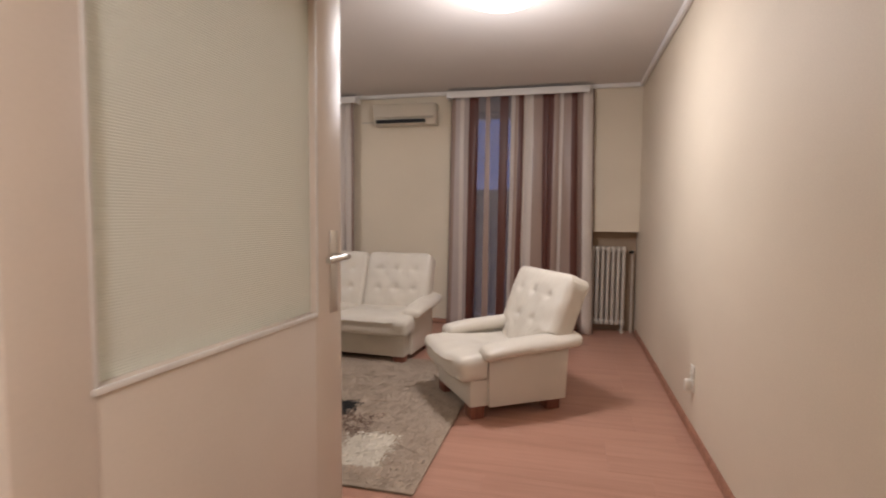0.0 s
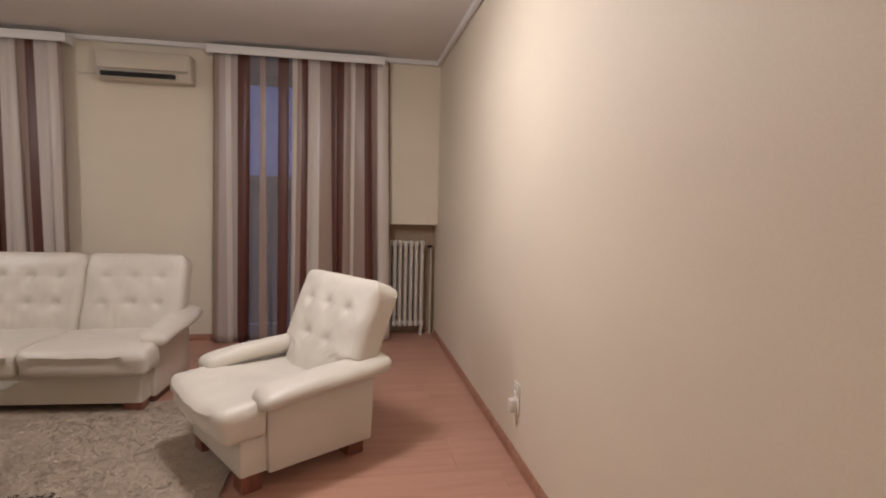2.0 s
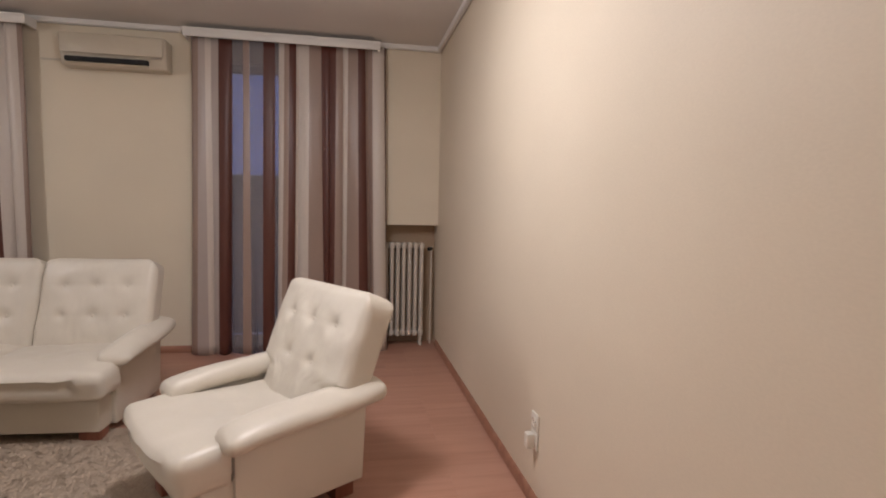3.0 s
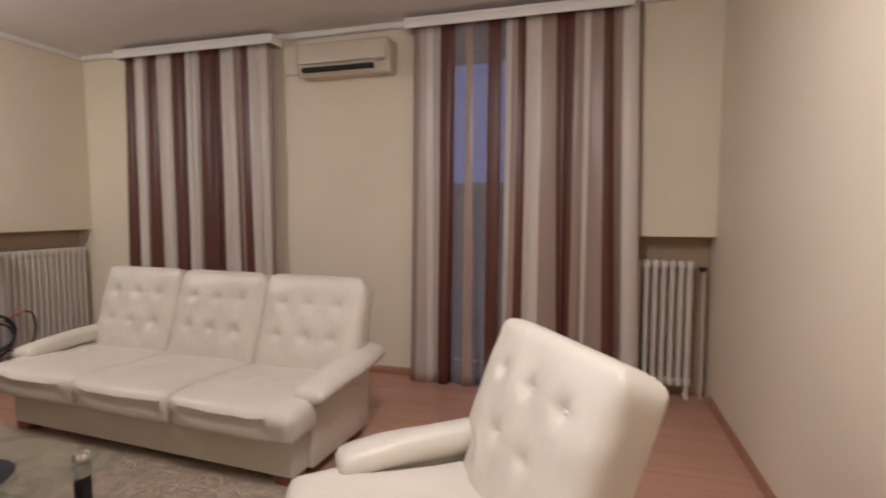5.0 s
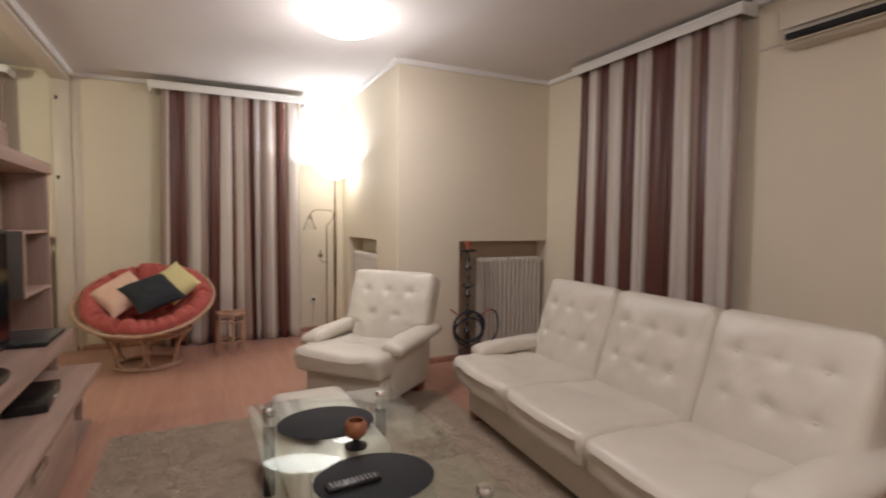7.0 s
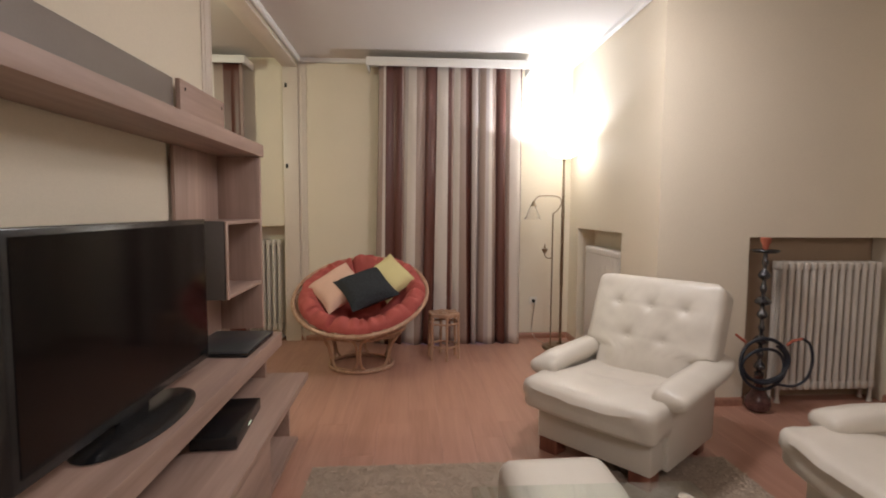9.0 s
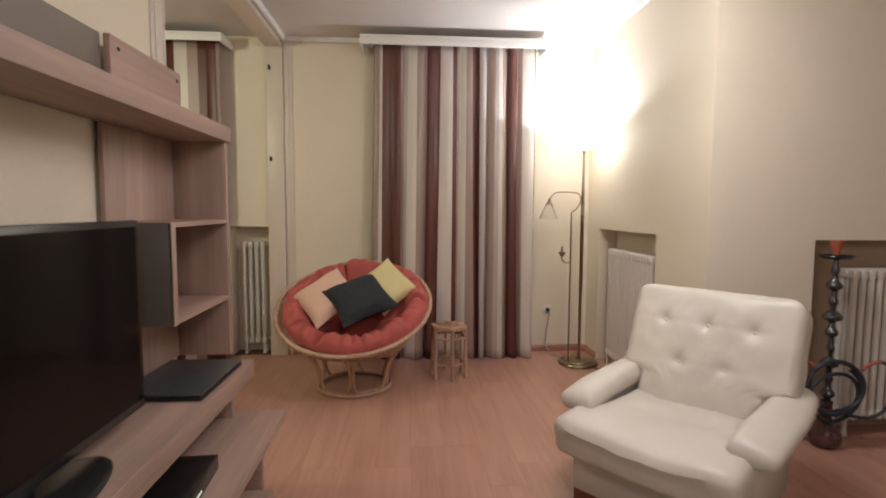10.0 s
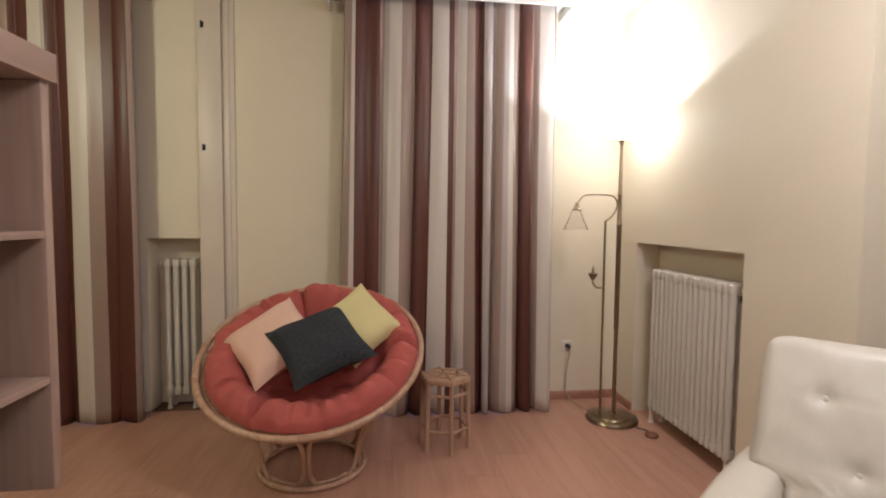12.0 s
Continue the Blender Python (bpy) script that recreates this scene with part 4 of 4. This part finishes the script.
FACE = pose(-5.90, 3.46, 0.0, 0, 0, 84) @ pose(0, 0, 0.635, 27)
p1 = pillow("pillow", 0.43, PINK, "pale pink square pillow on the red cushion", None)
p1.matrix_basis = FACE @ pose(-0.19, -0.015, 0.075, 12, -8) @ pose(0, 0, 0, 0, 0, 40)
p2 = pillow("pillow", 0.372, YELLOW, "mustard yellow square pillow on the red cushion", None, seed=3)
p2.matrix_basis = FACE @ pose(0.235, 0.115, 0.090, 22, 12) @ pose(0, 0, 0, 0, 0, 52)
p3 = pillow("pillow", 0.43, DENIM, "dark woven square pillow in front of two lighter ones", None, seed=6)
p3.matrix_basis = FACE @ pose(0.075, -0.10, 0.13, 6, 2) @ pose(0, 0, 0, 0, 0, 34)

# ---- rattan stool ----


def stool():
    s = thing("stool", "small hexagonal rattan stool beside the papasan chair", "stool", pose(-6.09, 4.20, 0, 0, 0, 8))
    H = 0.425
    def hexa(r, z):
        return [(r * math.cos(math.pi / 3 * i), r * math.sin(math.pi / 3 * i), z) for i in range(6)]
    bm = bmesh.new()
    lo, hi = [bm.verts.new(p) for p in hexa(0.155, H - 0.03)], [bm.verts.new(p) for p in hexa(0.155, H)]
    bm.faces.new(lo[::-1])
    bm.faces.new(hi)
    for i in range(6):
        bm.faces.new((lo[i], lo[(i + 1) % 6], hi[(i + 1) % 6], hi[i]))
    bmesh.ops.bevel(bm, geom=bm.edges[:], offset=0.006, segments=2, profile=0.5, affect="EDGES")
    part("seat", bm, RATTAN, s)
    ring = hexa(0.150, H + 0.004)
    part("inlay", merge(*[tube([(r * a[0], r * a[1], a[2]) for r in (1.0, 0.1)], 0.004, 6) for a in ring], tube([(0.6 * a[0], 0.6 * a[1], a[2]) for a in ring], 0.004, 6, True)), RATTAN, s, "thin cane strips across the top")
    for p in hexa(0.138, 0):
        part("leg", merge(tube([(p[0] * 1.04, p[1] * 1.04, 0), (p[0], p[1], H - 0.03)], 0.013, 10)), RATTAN, s)
    for z in (0.12, 0.33):
        for a, b in zip(hexa(0.139, z), hexa(0.139, z)[1:] + hexa(0.139, z)[:1]):
            part("stretcher", tube([a, b], 0.009, 8), RATTAN, s)


stool()

# ---- floor lamp ----


def floor_lamp():
    f = thing("floor_lamp", "brass uplighter floor lamp with a bent reading arm beside the radiator", "floor lamp", pose(-6.36, 5.37, 0))
    part("base", lathe([(0, 0), (0.165, 0), (0.172, 0.012), (0.165, 0.026), (0.13, 0.032), (0.125, 0.040), (0.03, 0.046), (0.02, 0.06), (0, 0.06)], 40), BRASS, f)
    pole = part("pole", lathe([(0, 0.05), (0.013, 0.05), (0.013, 0.62), (0.016, 0.63), (0.016, 1.30), (0.020, 1.31), (0.016, 1.32), (0.013, 1.50), (0.017, 1.51), (0.013, 1.52), (0.009, 1.81), (0.009, 1.83), (0.021, 1.865), (0, 1.866)], 20, (0.02, 0.0, 0)), BRASS, f, "fluted brass pole")
    part("thin_pole", tube([(0.03, -0.10, 0.04), (0.03, -0.10, 1.335)], 0.007, 10), BRASS, f)
    arm = [(0.03, -0.10, 1.335), (0.03, -0.055, 1.37), (0.03, -0.02, 1.44), (0.03, -0.045, 1.495), (0.03, -0.12, 1.508), (0.03, -0.23, 1.505), (0.03, -0.27, 1.48), (0.03, -0.29, 1.45)]
    part("reading_arm", merge(tube(smooth_path(arm), 0.006, 10), tube([(0.03, -0.03, 1.42), (0.02, 0.0, 1.42)], 0.005, 8)), BRASS, f)
    part("lamp_socket", lathe([(0, 1.46), (0.012, 1.455), (0.018, 1.43), (0.035, 1.41), (0.033, 1.405), (0, 1.41)], 20, (0.03, -0.292, 0)), BRASS, f)
    part("shade", lathe([(0.026, 1.405), (0.040, 1.37), (0.062, 1.32), (0.080, 1.28), (0.077, 1.28), (0.058, 1.322), (0.036, 1.372), (0.022, 1.403)], 28, (0.03, -0.300, 0)), FROST, f, "frosted white bell shade")
    part("side_arm", merge(tube(smooth_path([(0.03, -0.10, 0.905), (0.03, -0.14, 0.90), (0.03, -0.17, 0.925), (0.03, -0.175, 0.95)]), 0.0055, 8), lathe([(0, 0.95), (0.012, 0.955), (0.026, 0.98), (0.030, 0.995), (0.010, 1.0), (0.008, 1.03), (0, 1.05)], 18, (0.03, -0.175, 0))), BRASS, f)
    bowl = part("torch_shade", lathe([(0.020, 1.868), (0.09, 1.885), (0.16, 1.935), (0.200, 2.008), (0.196, 2.010), (0.155, 1.941), (0.088, 1.892), (0.02, 1.876)], 36, (0.02, 0.0, 0)), TORCH_OPAL, f, "shining opal glass bowl")
    return f


floor_lamp()

# ---- radiators ----


def radiator(label, count, pitch, z0, z1, m, deep=0.12):
    """A cast column radiator; x along, y to the wall."""
    r = thing("radiator", label, "radiator", m, "column radiators")
    sec = bmesh.new()
    cols = (-deep / 2 + 0.02, 0.0, deep / 2 - 0.02)
    pieces = [tube([(0, y, z0 + 0.03), (0, y, z1 - 0.03)], (0.0195 if y else 0.013), 8) for y in cols]
    for z in (z0 + 0.035, z1 - 0.035):
        pieces.append(box((-pitch * 0.42, -deep / 2, z - 0.032), (pitch * 0.42, deep / 2, z + 0.032), 0.014, 3))
    proto = part("section", merge(*pieces), ENAMEL, r)
    for i in range(1, count):
        o = proto.copy()
        scene.collection.objects.link(o)
        o.location = (i * pitch, 0, 0)
    for z in (z0 + 0.035, z1 - 0.035):
        part("hub", tube([(-0.02, 0, z), (count * pitch - pitch + 0.03, 0, z)], 0.017), ENAMEL, r)
    for x in (0, (count - 1) * pitch):
        for y in (-deep / 2 + 0.02, deep / 2 - 0.02):
            part("foot", lathe([(0, 0), (0.02, 0), (0.012, 0.03), (0.014, z0 + 0.01), (0, z0 + 0.01)], 12, (x, y, 0)), ENAMEL, r)
    return r


radiator("tall cream cast radiator in the niche beside the plain wall", 7, 0.058, 0.09, 1.02, pose(0.335, YN + 0.075, 0))
radiator("tall cream cast radiator in the niche behind the water pipe", 14, 0.054, 0.09, 1.02, pose(XJ - 0.075, 7.22, 0, 0, 0, -90))
radiator("tall cream cast radiator in the alcove niche", 16, 0.050, 0.09, 1.03, pose(-6.30, YJ + 0.075, 0))
radiator("tall cream cast radiator in the next room", 4, 0.056, 0.09, 1.05, pose(XW - 0.10, 2.36, 0, 0, 0, 90))


def valve(x, y, z, label, along):
    v = thing("radiator_valve", label, "radiator valve", pose(x, y, z))
    part("pipe", tube([(0, 0, -z), (0, 0, 0.0)], 0.009), ENAMEL, v)
    part("body", tube([(0, 0, -0.02), (0, 0, 0.02)], 0.014), METAL, v)
    part("knob", tube([Vector((0, 0, 0)), Vector(along) * 0.05], 0.019, 14), BLACK, v, "dark valve knob")


valve(0.785, YN + 0.08, 0.955, "black radiator valve beside the plain wall", (-0.6, -0.8, 0))
valve(-5.475, YJ + 0.08, 0.955, "radiator valve in the alcove niche", (-0.2, -1, 0))

# ---- air conditioner ----
ac = thing("air_conditioner", "yellowed wall air conditioner under the cornice between two curtains", "air conditioner", pose(-1.945, YN, 2.455))
body = box((-0.405, -0.19, 0.012), (0.405, 0, 0.270), 0.0)
for v in body.verts:
    if v.co.y < -0.1:
        v.co.y += 0.05 if v.co.z < 0.1 else 0.0
bmesh.ops.bevel(body, geom=body.edges[:], offset=0.02, segments=3, profile=0.5, affect="EDGES")
part("casing", body, AC_BODY, ac)
part("front_panel", box((-0.385, -0.197, 0.105), (0.385, -0.186, 0.258), 0.005), AC_BODY, ac)
part("outlet", box((-0.355, -0.192, 0.042), (0.265, -0.12, 0.078), 0.003), MATBLACK, ac, "dark slotted air outlet")
part("louvre", box((-0.355, -0.185, 0.028), (0.265, -0.15, 0.034), 0.001), AC_BODY, ac)
part("brand_plate", box((0.29, -0.1975, 0.09), (0.37, -0.18, 0.10)), METAL, ac, "small grey maker's plate")
part("cable_duct", merge(box((-0.62, -0.012, 0.075), (-0.406, 0, 0.09)),), AC_BODY, ac, "thin cable duct to the curtain")

# ---- hookah ----


def hookah():
    h = thing("water_pipe", "tall dark metal water pipe with a coiled hose before a radiator", "water pipe", pose(-4.735, 6.28, 0))
    part("vase", lathe([(0, 0), (0.05, 0), (0.074, 0.02), (0.084, 0.055), (0.076, 0.095), (0.050, 0.13), (0.030, 0.16), (0.026, 0.20), (0.030, 0.25), (0, 0.25)], 28), material("dark_red_glass", (0.10, 0.045, 0.04), 0.1, vary=0.6, scale=30), h, "dark red glass vase")
    prof = [(0, 0.25), (0.03, 0.25), (0.03, 0.27)]
    z = 0.28
    for i in range(9):
        r = (0.035, 0.022, 0.045, 0.020, 0.032, 0.050, 0.022, 0.038, 0.020)[i]
        prof += [(0.013, z), (r, z + 0.02), (r * 1.05, z + 0.035), (r * 0.7, z + 0.055), (0.014, z + 0.07)]
        z += 0.0895
    prof += [(0.012, z), (0.012, z + 0.02), (0, z + 0.02)]
    part("stem", lathe(prof, 24), material("dark_silver", (0.12, 0.12, 0.13), 0.25, 0.9, vary=0.3, scale=25), h, "dark turned metal stem")
    part("tray", lathe([(0, z + 0.01), (0.075, z + 0.014), (0.088, z + 0.026), (0.09, z + 0.022), (0.07, z + 0.006), (0, z + 0.004)], 28), BLACK, h)
    part("clay_bowl", lathe([(0, z + 0.02), (0.018, z + 0.03), (0.020, z + 0.055), (0.031, z + 0.080), (0.034, z + 0.108), (0.028, z + 0.106), (0, z + 0.085)], 24), TERRACOTTA, h, "red clay bowl")
    coil = []
    for i in range(110):
        a = i / 110 * 2 * math.pi * 3.2
        coil.append((0.07 + 0.012 * math.sin(i * 0.3), math.cos(a) * (0.16 - 0.01 * math.sin(a * 0.3)) * 1.0 - 0.02, 0.35 + math.sin(a) * (0.14 + 0.02 * math.cos(a * 0.37)) + 0.02 * math.sin(i * 0.11)))
    part("hose", tube(coil, 0.011, 8), RUBBER, h, "coiled dark blue hose")
    for pts in ([(0.10, 0.11, 0.48), (0.10, 0.15, 0.51), (0.12, 0.20, 0.53)], [(0.08, -0.16, 0.50), (0.07, -0.19, 0.525), (0.06, -0.22, 0.55)]):
        part("mouthpiece", tube(smooth_path(pts), 0.009), TERRACOTTA, h, "reddish wooden mouthpiece")
    part("loose_hose", tube(smooth_path([(0.12, 0.20, 0.53), (0.12, 0.255, 0.49), (0.12, 0.28, 0.38), (0.11, 0.255, 0.26), (0.09, 0.18, 0.20), (0.07, 0.06, 0.21)]), 0.009), RUBBER, h, "loose loop of dark hose")


hookah()

# ---- ceiling lights ----
for x, y in (LAMP_A, LAMP_B):
    c = thing("ceiling_light", "round opal ceiling light, switched on", "ceiling light", pose(x, y, CEIL), "ceiling lights")
    part("mount", lathe([(0, 0), (0.15, 0), (0.15, -0.03), (0, -0.03)], 32), METAL, c)
    sh = part("diffuser", lathe([(0.15, -0.012), (0.25, -0.03), (0.262, -0.05), (0.24, -0.085), (0.17, -0.115), (0.08, -0.13), (0, -0.134)], 40), OPAL, c, "shallow opal glass bowl")
    sh.visible_shadow = False

# ---- sockets ----


def socket(label, m, n=1):
    s = thing("wall_socket", label, "socket", m, "wall sockets")
    for i in range(n):
        zc = -i * 0.085
        pl = part("plate", box((-0.041, -0.010, zc - 0.041), (0.041, 0, zc + 0.041), 0.004), PLASTIC, s)
        part("well", merge(move(lathe([(0.0, 0.0), (0.020, 0.0), (0.021, 0.004), (0.023, 0.004), (0.023, 0)], 24), pose(0, -0.0102, zc, 90))), PLASTIC, pl)
        for dx in (-0.0095, 0.0095):
            part("hole", move(lathe([(0, 0.0008), (0.0028, 0.0008), (0.0028, 0), (0, 0)], 10), pose(dx, -0.0105, zc, 90)), BLACK, pl)
    return s


socket("white double socket low on the plain wall", pose(XE, 4.535, 0.395, 0, 0, -90), 2)
socket("white socket with a black plug beside the curtain", pose(XW, 5.20, 0.405, 0, 0, 90), 1)
adapter = thing("adapter", "small white and grey adapter plugged into the double socket", "adapter", pose(XE, 4.535, 0.31, 0, 0, -90))
part("body", box((-0.022, -0.050, -0.035), (0.022, -0.012, 0.035), 0.006), PLASTIC, adapter)
part("side_grip", box((-0.0235, -0.046, -0.028), (-0.0222, -0.016, 0.004), 0.0005), METAL, adapter, "grey side grip")
plug = thing("plug", "black plug with a grey cable to the floor lamp", "plug", pose(XW, 5.20, 0.405))
part("body", tube([(0.010, 0, 0), (0.045, 0, 0), (0.055, 0, -0.01)], [0.017, 0.015, 0.009], 14), BLACK, plug)
part("cable", tube(smooth_path([(0.05, 0, -0.01), (0.062, 0, -0.05), (0.045, -0.015, -0.2), (0.05, -0.02, -0.33), (0.10, 0.02, -0.395), (0.20, 0.05, -0.399), (0.33, 0.10, -0.399)]), 0.0035, 8), METAL, plug, "thin grey cable")
fs = thing("foot_switch", "small brown round foot switch beside the lamp base", "foot switch", pose(-6.08, 5.50, 0))
part("body", lathe([(0, 0), (0.04, 0), (0.042, 0.01), (0.034, 0.02), (0, 0.023)], 24), DARKWOOD, fs)
part("cable", tube(smooth_path([(-0.04, 0, 0.006), (-0.08, 0.01, 0.005), (-0.12, -0.04, 0.005)]), 0.0035, 8), BLACK, fs, "thin dark cable")

# ---- night outside ----
structure("ground", box((-400, -400, -6.2), (400, 400, -6.0)), material("dark_ground", (0.05, 0.05, 0.05), 0.9), "dark ground outside")
far = thing("neighbouring_house", "dark house across the yard at dusk", "house", pose(0, 24, -6))
part("wall", box((-14, 0, 0), (12, 8, 8.3)), material("dark_render", (0.10, 0.09, 0.10), 0.9), far)
part("roof", merge(*[move(box((-14.3, -0.4, 8.3), (12.3, 8.4, 8.5)), pose(0, 0, 0))]), material("dark_tiles", (0.05, 0.04, 0.04), 0.9), far)

# ---- laminate boards ----
floor = bpy.data.objects["floor"]
rng = random.Random(5)
pw, plen = 0.192, 1.285
board_mesh = {}


def board(x0, x1, y0, y1):
    lx, ly = round(x1 - x0, 3), round(y1 - y0, 3)
    if (lx, ly) not in board_mesh:
        b = box((0, 0, -0.012), (lx - 0.0004, ly - 0.0004, 0.0), 0.0)
        bmesh.ops.bevel(b, geom=[e for e in b.edges if all(v.co.z > -0.001 for v in e.verts)], offset=0.0007, segments=1, affect="EDGES")
        me = bpy.data.meshes.new("floor_board")
        b.to_mesh(me)
        b.free()
        me.materials.append(FLOOR)
        board_mesh[lx, ly] = me
    o = new("floor_board", board_mesh[lx, ly])
    o.location = (x0, y0, 0)
    o.parent = floor


y, row = YB, 0
while y < YN + 0.2:
    x = XW - rng.choice((0.0, 0.43, 0.86, 0.21, 0.64))
    while x < XE:
        a, b = max(x, XW), min(x + plen, XE)
        if b - a > 0.02:
            board(a, b, y, min(y + pw, YN + 0.2))
        x += plen
    y += pw
